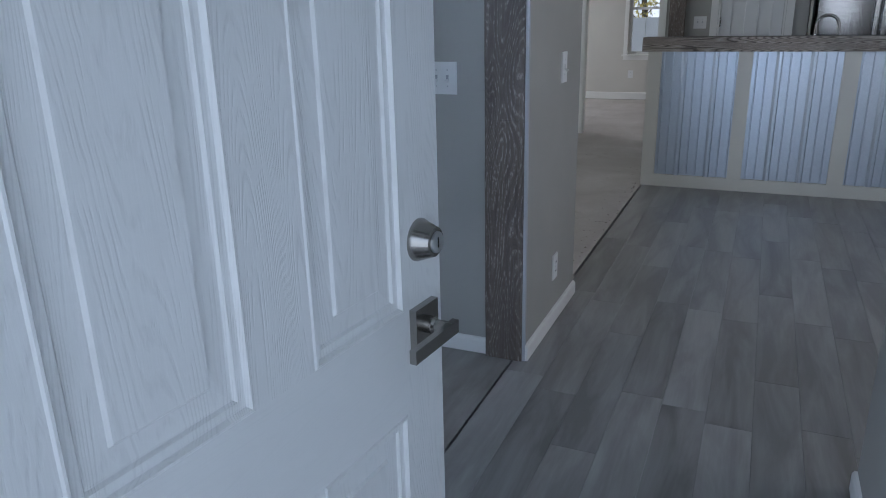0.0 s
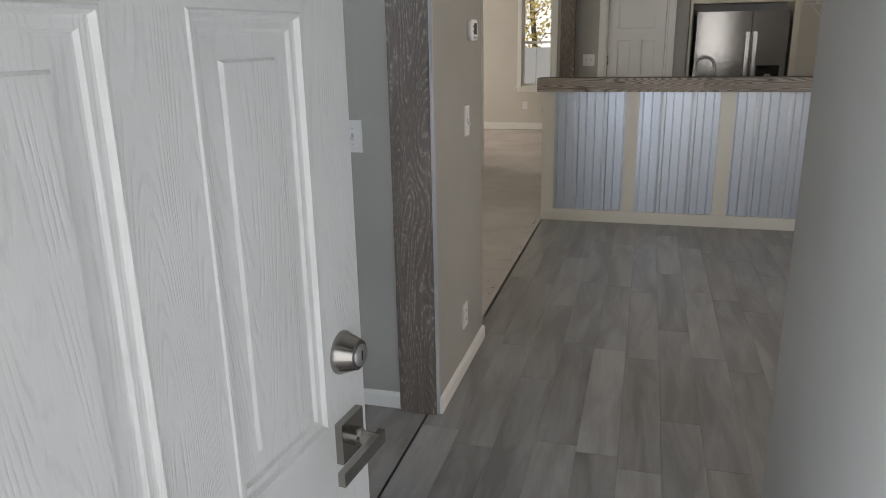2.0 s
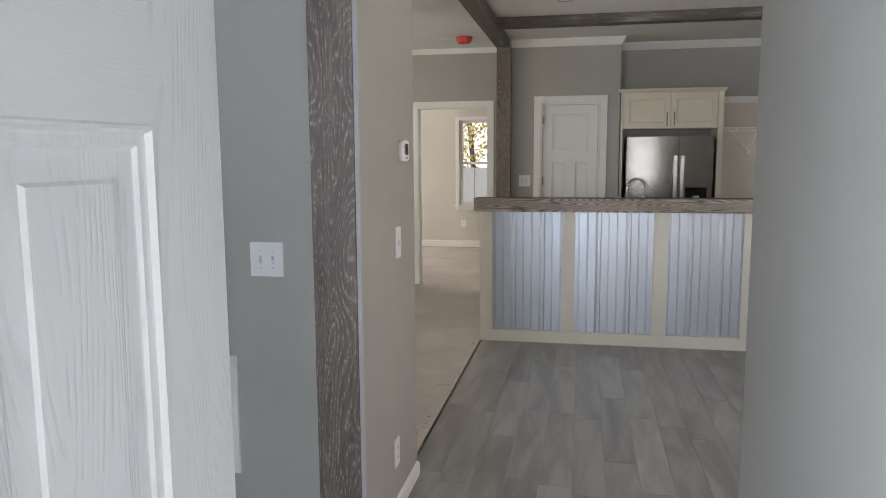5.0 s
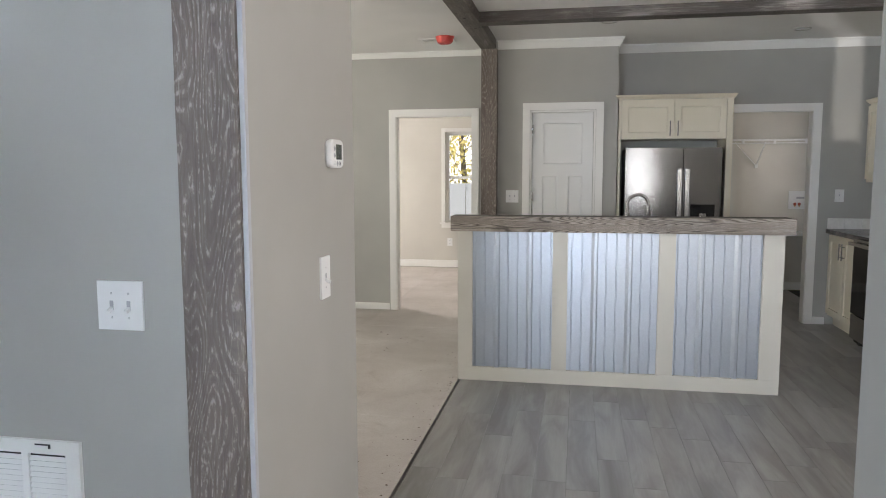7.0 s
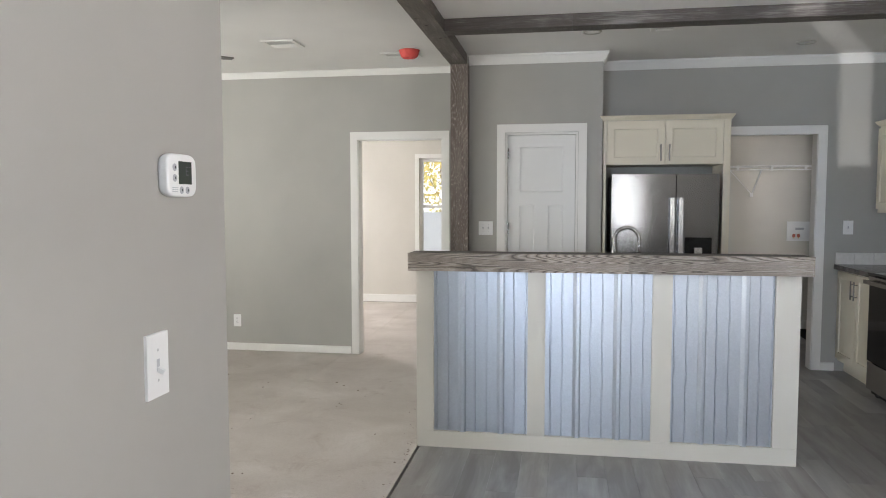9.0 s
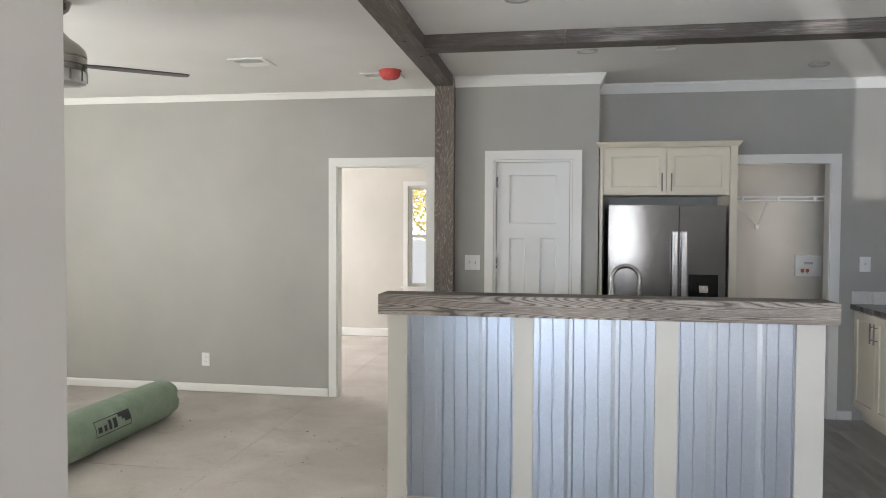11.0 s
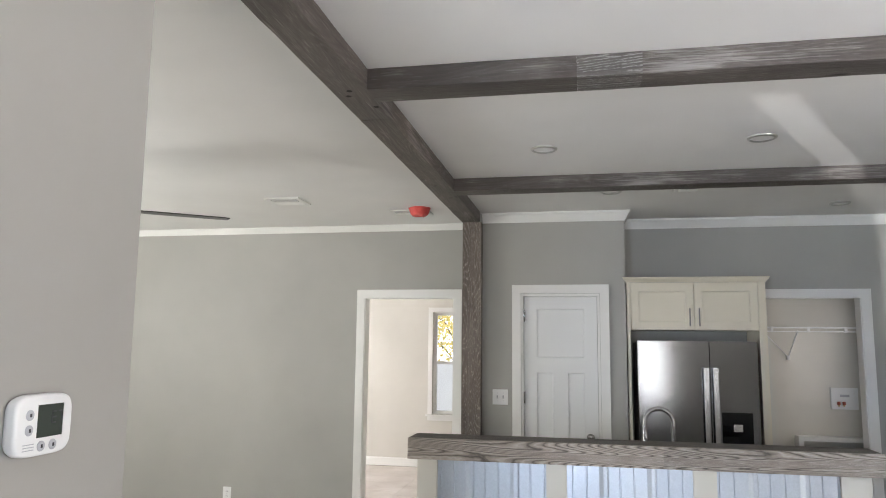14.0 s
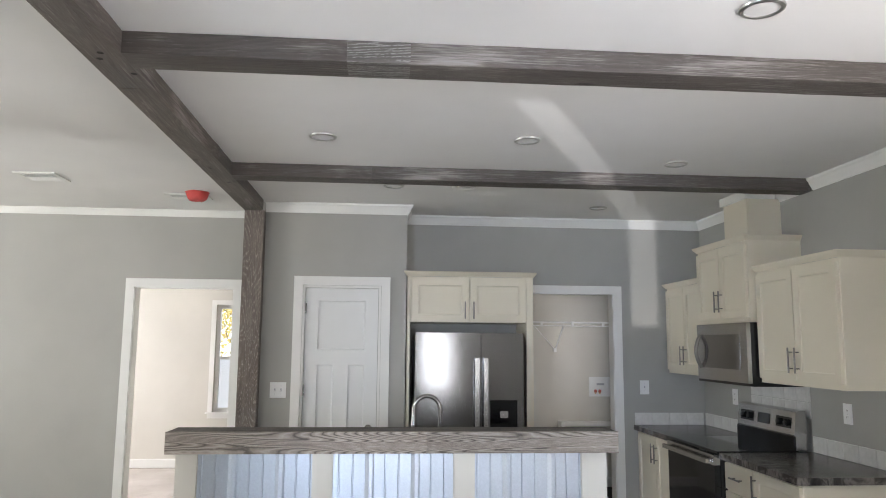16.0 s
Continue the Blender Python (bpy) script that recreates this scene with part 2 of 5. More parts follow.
def make_vinyl():
    n = Nodes("vinyl_plank")
    info = n.add("ObjectInfo")
    c = n.add("TexCoord")
    off = n.add("CombineXYZ")
    n.link(n.maths("MULTIPLY", info.outputs["Random"], 37.0), off.inputs[0])
    n.link(n.maths("MULTIPLY", info.outputs["Random"], 91.0), off.inputs[1])
    add = n.add("VectorMath")
    n.link(c.outputs["Object"], add.inputs[0])
    n.link(off.outputs[0], add.inputs[1])
    m1 = n.add("Mapping")
    m1.inputs["Scale"].default_value = (9, 1.5, 1)
    n.link(add.outputs[0], m1.inputs["Vector"])
    m2 = n.add("Mapping")
    m2.inputs["Scale"].default_value = (75, 4, 1)
    n.link(add.outputs[0], m2.inputs["Vector"])
    broad = n.noise(m1.outputs[0], 1.0, 4, 0.55, 0.6)
    fine = n.noise(m2.outputs[0], 1.0, 4, 0.6, 0.2)
    base = n.ramp(info.outputs["Random"], [(0.0, (0.172, 0.162, 0.155)), (0.18, (0.235, 0.236, 0.238)), (0.36, (0.262, 0.246, 0.233)), (0.55, (0.290, 0.288, 0.286)), (0.72, (0.218, 0.208, 0.200)), (0.86, (0.345, 0.337, 0.330)), (1.0, (0.390, 0.388, 0.386))])
    col = n.mix(n.ramp(broad, [(0.36, (0, 0, 0)), (0.64, (1, 1, 1))]), n.mix(0.42, base, (0.095, 0.088, 0.084)), n.mix(0.42, base, (0.43, 0.425, 0.42)))
    col = n.mix(n.maths("MULTIPLY", fine, 0.38), col, (0.12, 0.109, 0.10))
    n.bump(n.maths("ADD", fine, n.maths("MULTIPLY", broad, 0.4)), 0.16, 0.001)
    r = n.maths("MULTIPLY_ADD", broad, 0.18)
    r.node.inputs[2].default_value = 0.25
    return n.put(col, r)


def make_subfloor():
    n = Nodes("particle_board_subfloor")
    v = n.coords()
    col = n.ramp(n.noise(v, 1.6, 5, 0.6, 0.4), [(0.28, (0.45, 0.408, 0.375)), (0.55, (0.56, 0.518, 0.482)), (0.78, (0.67, 0.632, 0.60))])
    chips = n.noise(v, 110, 3, 0.75)
    col = n.mix(n.maths("MULTIPLY", n.ramp(chips, [(0.40, (0, 0, 0)), (0.66, (1, 1, 1))]), 0.30), col, (0.36, 0.30, 0.255))
    dust = n.ramp(n.noise(v, 4, 6, 0.7, 0.8), [(0.56, (0, 0, 0)), (0.72, (1, 1, 1))])
    col = n.mix(n.maths("MULTIPLY", dust, 0.40), col, (0.31, 0.25, 0.205))
    spots = n.ramp(n.noise(v, 17, 4, 0.7, 1.2), [(0.69, (0, 0, 0)), (0.74, (1, 1, 1))])
    col = n.mix(n.maths("MULTIPLY", spots, 0.55), col, (0.20, 0.15, 0.12))
    n.bump(chips, 0.25, 0.001)
    return n.put(col, 0.75)


def make_galv():
    n = Nodes("galvalume_sheet")
    v = n.coords()
    sp = n.noise(v, 110, 3, 0.75, 0.8)
    soil = n.noise(n.coords((5, 5, 1.5)), 1.0, 4, 0.6, 0.3)
    col = n.mix(sp, (0.465, 0.507, 0.565), (0.665, 0.715, 0.785))
    col = n.mix(n.maths("MULTIPLY", n.ramp(soil, [(0.45, (0, 0, 0)), (0.75, (1, 1, 1))]), 0.25), col, (0.38, 0.42, 0.49))
    r = n.maths("MULTIPLY_ADD", soil, 0.12)
    r.node.inputs[2].default_value = 0.32
    return n.put(col, r, 0.95)


def make_laminate():
    n = Nodes("dark_stone_laminate")
    v = n.coords((3.0, 3.0, 3.0))
    a = n.noise(v, 2.0, 8, 0.65, 1.6)
    col = n.ramp(a, [(0.30, (0.018, 0.016, 0.016)), (0.46, (0.06, 0.052, 0.048)), (0.56, (0.19, 0.17, 0.155)), (0.64, (0.05, 0.043, 0.04)), (0.8, (0.26, 0.24, 0.22))])
    return n.put(col, 0.22)


def make_tile():
    n = Nodes("cream_wall_tile")
    info = n.add("ObjectInfo")
    v = n.coords((6, 6, 6))
    a = n.ramp(n.noise(v, 2.0, 5, 0.6, 0.8), [(0.35, (0.62, 0.61, 0.58)), (0.7, (0.76, 0.75, 0.72))])
    return n.put(n.mix(n.maths("MULTIPLY", info.outputs["Random"], 0.3), a, (0.66, 0.65, 0.62)), 0.28)


def make_glass(name, tint=(1, 1, 1), rough=0.0):
    n = Nodes(name)
    n.b.inputs["Transmission Weight"].default_value = 1.0
    n.b.inputs["IOR"].default_value = 1.45
    return n.put(tint, rough)


def make_pad():
    n = Nodes("green_pad_wrap")
    v = n.coords((3, 3, 3))
    a = n.noise(v, 2.0, 5, 0.6)
    col = n.ramp(a, [(0.3, (0.195, 0.265, 0.190)), (0.7, (0.265, 0.345, 0.250))])
    n.bump(n.noise(v, 6.0, 4, 0.6, 0.5), 0.4, 0.01)
    return n.put(col, 0.42)


def make_leaf():
    n = Nodes("autumn_leaves")
    g = n.add("NewGeometry")
    col = n.ramp(g.outputs["Random Per Island"], [(0.0, (0.62, 0.60, 0.16)), (0.3, (0.86, 0.70, 0.20)), (0.7, (0.93, 0.79, 0.28)), (1.0, (0.95, 0.86, 0.46))])
    n.put(col, 0.55)
    tr = n.add("BsdfTranslucent")
    n.link(col, tr.inputs["Color"])
    ms = n.add("MixShader", Fac=0.22)
    n.link(n.b.outputs[0], ms.inputs[1])
    n.link(tr.outputs[0], ms.inputs[2])
    n.link(ms.outputs[0], n.t.nodes["Material Output"].inputs["Surface"])
    return n.mat


def make_ground(name, a, b, scale):
    n = Nodes(name)
    v = n.coords()
    col = n.ramp(n.noise(v, scale, 6, 0.65, 0.4), [(0.3, a), (0.7, b)])
    n.bump(n.noise(v, scale * 12, 4), 0.5, 0.02)
    return n.put(col, 0.9)


M_EMBOSS = make_grain_door("embossed_door_white", 2)
M_EMBOSS_RAIL = make_grain_door("embossed_rail_white", 0)
M_VINYL = make_vinyl()
M_SUB = make_subfloor()
M_GALV = make_galv()
M_LAM = make_laminate()
M_TILE = make_tile()
M_GLASS = make_glass("window_glass")
M_FROST = make_glass("frosted_lamp_glass", (0.95, 0.95, 0.93), 0.45)
M_PAD = make_pad()
M_LEAF = make_leaf()
M_GRASS = make_ground("lawn", (0.05, 0.065, 0.02), (0.13, 0.13, 0.05), 0.8)
M_BARK = make_ground("bark", (0.12, 0.095, 0.075), (0.24, 0.20, 0.16), 9)
M_CONC = make_ground("porch_boards", (0.22, 0.21, 0.2), (0.32, 0.31, 0.29), 3)
M_BGLASS = paint("black_glass", (0.010, 0.010, 0.011), 0.06, 0.1, 10, 0.0)
M_MWGLASS = metal("mirror_coated_glass", (0.36, 0.36, 0.37), 0.09, None, 0.004)
M_LCD = paint("lcd_grey", (0.055, 0.065, 0.055), 0.15, 0.05, 10, 0.0)
M_INK = paint("dark_ink", (0.03, 0.03, 0.035), 0.5, 0.1, 40, 0.05)
M_PALEINK = paint("pale_ink", (0.45, 0.46, 0.48), 0.5, 0.1, 40, 0.05)
M_VALVE = paint("red_valve", (0.45, 0.12, 0.08), 0.4, 0.1, 40, 0.05)
M_CANRING = metal("satin_can_ring", (0.60, 0.59, 0.57), 0.32)
M_CANLENS = paint("milk_diffuser", (0.84, 0.84, 0.82), 0.3, 0.02, 60, 0.02)
M_BRASS = metal("brass", (0.62, 0.45, 0.2), 0.3)
M_EMBER = paint("dark_fan_metal", (0.045, 0.04, 0.038), 0.35, 0.1, 40, 0.05)

# ---- mesh helpers ----
ROOT = {}


def obj(name, bm, mat, smooth=False, bevel=0.0):
    if bevel:
        sharp = [e for e in bm.edges if e.is_manifold and e.calc_face_angle(0) > 0.6]
        bmesh.ops.bevel(bm, geom=sharp, offset=bevel, segments=2, profile=0.6, affect="EDGES", clamp_overlap=True)
    bmesh.ops.recalc_face_normals(bm, faces=bm.faces)
    me = bpy.data.meshes.new(name)
    bm.to_mesh(me)
    bm.free()
    me.materials.append(mat)
    if smooth:
        me.polygons.foreach_set("use_smooth", [True] * len(me.polygons))
        me.set_sharp_from_angle(angle=radians(38))
    return new(name, me)


def thing(name, m, label, category, group="", kind=""):
    """An Empty at a thing's base; parts are written in world places and brought into its frame."""
    if not isinstance(m, Matrix):
        m = Matrix.Translation(m)
    e = new(name)
    e.empty_display_size = 0.1
    e.matrix_world = m
    ROOT[e] = m
    return tagged(e, label, category, group, kind)


def part(name, bm, mat, parent, label="", smooth=False, bevel=0.0, local=False):
    m = ROOT[parent]
    if not local:
        bm.transform(m.inverted())
    o = obj(name, bm, mat, smooth, bevel)
    o.parent = parent
    ROOT[o] = m
    return tagged(o, label)


def structure(name, bm, mat, label, category="", smooth=False, bevel=0.0):
    o = obj(name, bm, mat, smooth, bevel)
    ROOT[o] = Matrix()
    return tagged(o, label, category or name.split("_")[0], "", "structure")


def box(bm, x0, x1, y0, y1, z0, z1):
    v = [bm.verts.new((x, y, z)) for x in (x0, x1) for y in (y0, y1) for z in (z0, z1)]
    for f in ((0, 1, 3, 2), (4, 6, 7, 5), (0, 4, 5, 1), (2, 3, 7, 6), (0, 2, 6, 4), (1, 5, 7, 3)):
        bm.faces.new([v[i] for i in f])
    return bm


def boxes(*rows):
    bm = bmesh.new()
    for r in rows:
        box(bm, *r)
    return bm


def wall_cells(a0, a1, z0, z1, openings):
    """Rectangles (a, b, za, zb) that fill a wall around its openings."""
    cuts = sorted({a0, a1, *[v for o in openings for v in o[:2] if a0 < v < a1]})
    out = []
    for p, q in zip(cuts, cuts[1:]):
        m = (p + q) / 2
        low = z0
        for o in sorted((o for o in openings if o[0] < m < o[1]), key=lambda o: o[2]):
            if o[2] > low:
                out.append((p, q, low, o[2]))
            low = max(low, o[3])
        if low < z1:
            out.append((p, q, low, z1))
    return out


def wall_along_x(name, x0, x1, y0, y1, openings, mat, label, z0=0.0, z1=CEIL + 0.02):
    return structure(name, boxes(*[(a, b, y0, y1, c, d) for a, b, c, d in wall_cells(x0, x1, z0, z1, openings)]), mat, label, "wall")


def wall_along_y(name, y0, y1, x0, x1, openings, mat, label, z0=0.0, z1=CEIL + 0.02):
    return structure(name, boxes(*[(x0, x1, a, b, c, d) for a, b, c, d in wall_cells(y0, y1, z0, z1, openings)]), mat, label, "wall")


def sweep(bm, points, profile, up=(0, 0, 1)):
    """Sweep a profile of (out, z) pairs along straight, level runs with mitred corners; out is to the right of the way."""
    rings = []
    n = len(points)
    for i, p in enumerate(points):
        p = Vector(p)
        d0 = (p - Vector(points[i - 1])).normalized() if i else None
        d1 = (Vector(points[i + 1]) - p).normalized() if i < n - 1 else None
        d0, d1 = d0 or d1, d1 or d0
        n0, n1 = Vector((d0.y, -d0.x, 0)), Vector((d1.y, -d1.x, 0))
        mid = (n0 + n1).normalized()
        mid /= max(0.2, mid.dot(n0))
        rings.append([bm.verts.new(p + mid * o + Vector((0, 0, z))) for o, z in profile])
    k = len(profile)
    for a, b in zip(rings, rings[1:]):
        for i in range(k):
            bm.faces.new((a[i], a[(i + 1) % k], b[(i + 1) % k], b[i]))
    bm.faces.new(rings[0])
    bm.faces.new(list(reversed(rings[-1])))
    return bm


def lathe(bm, profile, m=Matrix(), seg=24, cap=True):
    """Turn (radius, height) pairs about the local z axis."""
    rings = []
    for r, h in profile:
        rings.append([bm.verts.new(m @ Vector((r * math.cos(2 * math.pi * i / seg), r * math.sin(2 * math.pi * i / seg), h))) for i in range(seg)])
    for a, b in zip(rings, rings[1:]):
        for i in range(seg):
            bm.faces.new((a[i], a[(i + 1) % seg], b[(i + 1) % seg], b[i]))
    if cap:
        bm.faces.new(rings[0])
        bm.faces.new(list(reversed(rings[-1])))
    return bm


def tube(bm, pts, r, seg=10):
    """A round tube through points; r may be a number or one radius a point."""
    pts = [Vector(p) for p in pts]
    rings = []
    side = None
    for i, p in enumerate(pts):
        d = (pts[min(i + 1, len(pts) - 1)] - pts[max(i - 1, 0)]).normalized()
        side = d.orthogonal().normalized() if side is None else (side - d * side.dot(d)).normalized()
        other = d.cross(side)
        rr = r if isinstance(r, (int, float)) else r[i]
        rings.append([bm.verts.new(p + (side * math.cos(2 * math.pi * k / seg) + other * math.sin(2 * math.pi * k / seg)) * rr) for k in range(seg)])
    for a, b in zip(rings, rings[1:]):
        for k in range(seg):
            bm.faces.new((a[k], a[(k + 1) % seg], b[(k + 1) % seg], b[k]))
    bm.faces.new(rings[0])
    bm.faces.new(list(reversed(rings[-1])))
    return bm


def panelled(bm, w, h, panels, profile, m=Matrix()):
    """A face in local x and z at y = 0, looking to -y, with panels pressed in. profile: (inset, depth) pairs; depth goes to +y."""
    us = sorted({0, w, *[v for p in panels for v in p[:2]]})
    zs = sorted({0, h, *[v for p in panels for v in p[2:]]})
    for a, b in zip(us, us[1:]):
        for c, d in zip(zs, zs[1:]):
            mx, mz = (a + b) / 2, (c + d) / 2
            if any(p[0] < mx < p[1] and p[2] < mz < p[3] for p in panels):
                continue
            bm.faces.new([bm.verts.new(m @ Vector(v)) for v in ((a, 0, c), (b, 0, c), (b, 0, d), (a, 0, d))])
    for a, b, c, d in panels:
        rings = []
        for i, dep in [(0, 0)] + profile:
            rings.append([bm.verts.new(m @ Vector(v)) for v in ((a + i, dep, c + i), (b - i, dep, c + i), (b - i, dep, d - i), (a + i, dep, d - i))])
        for r, s in zip(rings, rings[1:]):
            for k in range(4):
                bm.faces.new((r[k], r[(k + 1) % 4], s[(k + 1) % 4], s[k]))
        bm.faces.new(rings[-1])
    return bm


def slab_with_panels(bm, w, h, t, panels, profile, m=Matrix(), both=False):
    panelled(bm, w, h, panels, profile, m)
    if both:
        panelled(bm, w, h, [(w - b, w - a, c, d) for a, b, c, d in panels], profile, m @ Matrix.Translation((w, t, 0)) @ Matrix.Rotation(math.pi, 4, "Z"))
    else:
        bm.faces.new([bm.verts.new(m @ Vector(v)) for v in ((0, t, 0), (0, t, h), (w, t, h), (w, t, 0))])
    for q in (((0, 0, 0), (0, t, 0), (0, t, h), (0, 0, h)), ((w, 0, 0), (w, 0, h), (w, t, h), (w, t, 0)), ((0, 0, h), (0, t, h), (w, t, h), (w, 0, h)), ((0, 0, 0), (w, 0, 0), (w, t, 0), (0, t, 0))):
        bm.faces.new([bm.verts.new(m @ Vector(v)) for v in q])
    bmesh.ops.remove_doubles(bm, verts=bm.verts, dist=1e-5)
    return bm


FACE_FRONT = Matrix()                                  # looks to -y
FACE_LEFT = Matrix.Rotation(-math.pi / 2, 4, "Z")      # looks to -x
FACE_RIGHT = Matrix.Rotation(math.pi / 2, 4, "Z")      # looks to +x
FACE_DOWN = Matrix.Rotation(math.pi / 2, 4, "X")       # looks to -z


def at(x, y, z, turn=Matrix()):
    return Matrix.Translation((x, y, z)) @ turn

# ---- structure ----
WIN_L = (-4.2, -2.4, 0.8, 2.1)       # assumed living room window in the front wall, never in view
STREAK_SLOT = (-1.86, -1.645, 0.298, 1.13)    # made-up narrow slot beside the entry, shapes the streak
WIN_F = (-1.1, -0.5, 1.1, 2.1)     # entry window
DOOR_F = (-0.31, 0.56, 0.0, 2.05)    # entry
WIN_D = (1.06, 1.71, 0.5, 2.1)         # dining window
ground = bmesh.new()
ground.faces.new([ground.verts.new((x, y, -0.62)) for x, y in ((-300, -300), (300, -300), (300, 300), (-300, 300))])
structure("ground", ground, M_GRASS, "dry green lawn around the house", "ground")
structure("porch", boxes((-2.5, 2.5, -2.4, FRONT - 0.16, -0.62, -0.02)), M_CONC, "grey entry porch slab before the front door", "porch")

wall_along_x("wall_front", LEFT - 0.14, RIGHT + 0.14, FRONT - 0.14, FRONT, [WIN_L, STREAK_SLOT, WIN_F, DOOR_F, WIN_D], M_WALL, "greige painted front wall with entry and windows")
wall_along_x("wall_back", LEFT - 0.14, RIGHT + 0.14, BACK, BACK + 0.115, [(-1.657, -0.835, 0, 2.04), (1.60, 2.388, 0, 2.04)], M_WALL, "greige painted back wall with two doorways")
wall_along_y("wall_right", FRONT, 10.6, RIGHT, RIGHT + 0.14, [(1.9, 3.9, 0.8, 2.1), (9.2, 10.0, 1.15, 2.05)], M_WALL, "greige painted kitchen side wall")
wall_along_y("wall_left", FRONT, BACK, LEFT - 0.14, LEFT, [(4.3, 6.1, 0.8, 2.1)], M_WALL, "greige painted living room end wall with an assumed window")
structure("wall_partition", boxes((-2.05, -0.525, 2.70, 3.49, 0, CEIL + 0.01)), M_WALL, "greige painted closet block beside the entry", "wall")
# unseen wall, added to block living room light from the entry
structure("wall_entry_left", boxes((-2.16, -2.05, FRONT, 3.49, 0, CEIL + 0.01)), M_WALL, "greige painted unseen wall, added to keep living room light off the entry", "wall")
structure("wall_entry_right", boxes((0.627, 0.745, FRONT, 2.228, 0, CEIL + 0.01)), M_WALL, "greige painted wall along the entry", "wall")
wall_along_x("wall_pantry", -0.60, 0.572, 8.028, 8.12, [(-0.228, 0.376, 0, 2.027)], M_WALL, "greige painted pantry closet wall", z1=CEIL + 0.01)
structure("wall_pantry_right", boxes((0.482, 0.572, 8.12, BACK, 0, CEIL + 0.01)), M_WALL, "greige painted return of the pantry closet", "wall")
structure("wall_pantry_left", boxes((-0.60, -0.51, 8.12, BACK, 0, CEIL + 0.01)), M_WALL, "greige painted return of the pantry closet", "wall")
wall_along_x("wall_bedroom_back", -4.6, 0.2, 12.0, 12.14, [(-1.77, -1.02, 0.69, 2.06)], M_BED, "beige painted bedroom wall with a tall window")
structure("wall_bedroom_side", boxes(*[(-4.7, -4.6, a, b, c, d) for a, b, c, d in wall_cells(BACK + 0.115, 12.14, 0, CEIL, [(9.8, 11.2, 0.8, 2.1)])], (0.2, 0.3, BACK + 0.115, 12.14, 0, CEIL)), M_BED, "beige painted bedroom side walls", "wall")
structure("wall_laundry", boxes((0.9, RIGHT, 10.6, 10.7, 0, CEIL), (0.9, 1.0, BACK + 0.115, 10.6, 0, CEIL)), M_BED, "beige painted laundry walls", "wall")
structure("ceiling", boxes((LEFT - 0.14, RIGHT + 0.14, FRONT - 0.14, 12.14, CEIL, CEIL + 0.2)), M_CEIL, "white lightly stippled flat ceiling", "ceiling")
# unseen; its front eave is drawn out to keep sun off the entry
roof = bmesh.new()
x0, x1, y0, y1, zr = LEFT - 0.6, RIGHT + 0.6, -2.3, 12.6, CEIL + 0.21
v = [roof.verts.new(p) for p in ((x0, y0, zr), (x1, y0, zr), (x1, y1, zr), (x0, y1, zr), (x0, 6.1, zr + 1.5), (x1, 6.1, zr + 1.5))]
for f in ((0, 1, 5, 4), (3, 4, 5, 2), (0, 4, 3), (1, 2, 5), (0, 3, 2, 1)):
    roof.faces.new([v[i] for i in f])
structure("roof", roof, M_CONC, "grey shingle roof, unseen, its front eave drawn out to shade the entry", "roof")

# floors: vinyl side gets its planks at the end of the file
floor_vinyl = structure("floor_vinyl", boxes((-0.572, RIGHT, FRONT - 0.14, 10.6, -0.25, -0.006)), M_DARKGAP, "grey wood-look vinyl plank floor", "floor")
structure("floor_entry", boxes((-2.05, -0.58, FRONT, 2.70, -0.25, -0.003)), M_VINYL, "grey vinyl floor offcut at the entry", "floor")
sub = thing("floor_subfloor", (0, 0, 0), "bare tan particle-board subfloor with sheet joints and dust", "floor", "", "structure")
for x0, x1, y0, y1 in ((-5.6, -1.803, FRONT, 4.047), (-5.6, -1.803, 4.053, 6.497), (-5.6, -1.803, 6.503, BACK), (-1.8, -0.589, 2.705, 5.2), (-1.8, -0.589, 5.203, 7.7), (-1.8, -0.589, 7.703, 9.9), (-4.6, -1.803, BACK + 0.003, 12.0), (-1.8, 0.2, 9.903, 12.0), (-0.58, 0.2, BACK + 0.12, 9.9)):
    part("board", boxes((x0, x1, y0, y1, -0.25, -0.006 if x0 < -0.6 else -0.007)), M_SUB, sub, bevel=0.0015)


def crown(name, pts, label="white crown moulding along the ceiling", k=1.0):
    structure(name, sweep(bmesh.new(), pts, [(0, -0.078), (0.008, -0.078), (0.011, -0.068), (0.022, -0.048), (0.036, -0.022), (0.044, -0.014), (0.046, 0.0), (0, 0.0)] if k == 1 else [(0, -0.055), (0.007, -0.055), (0.010, -0.047), (0.018, -0.034), (0.027, -0.016), (0.033, -0.010), (0.034, 0.0), (0, 0.0)]), M_TRIM, label, "trim")


C2 = CEIL - 0.001
crown("trim_crown_living", [(LEFT, BACK, C2), (-0.60, BACK, C2)], k=0.7)
crown("trim_crown_pantry", [(-0.535, 8.028, C2), (0.572, 8.028, C2), (0.572, BACK, C2), (RIGHT, BACK, C2), (RIGHT, FRONT, C2)])


def base_run(name, pts, h=0.070):
    structure(name, sweep(bmesh.new(), pts, [(0, 0), (0.012, 0), (0.012, h - 0.016), (0.007, h - 0.004), (0, h)]), M_TRIM, "white painted baseboard", "baseboard")


base_run("baseboard_living", [(LEFT, BACK, 0), (-1.727, BACK, 0)])
base_run("baseboard_kitchen", [(2.452, BACK, 0), (2.56, BACK, 0)])
base_run("baseboard_partition_end", [(-0.525, 2.686, 0), (-0.525, 3.49, 0), (-0.60, 3.49, 0)])
base_run("baseboard_partition", [(-2.05, 2.70, 0), (-0.692, 2.70, 0)])
base_run("baseboard_entry", [(0.745, 2.228, 0), (0.627, 2.228, 0), (0.627, FRONT, 0)])
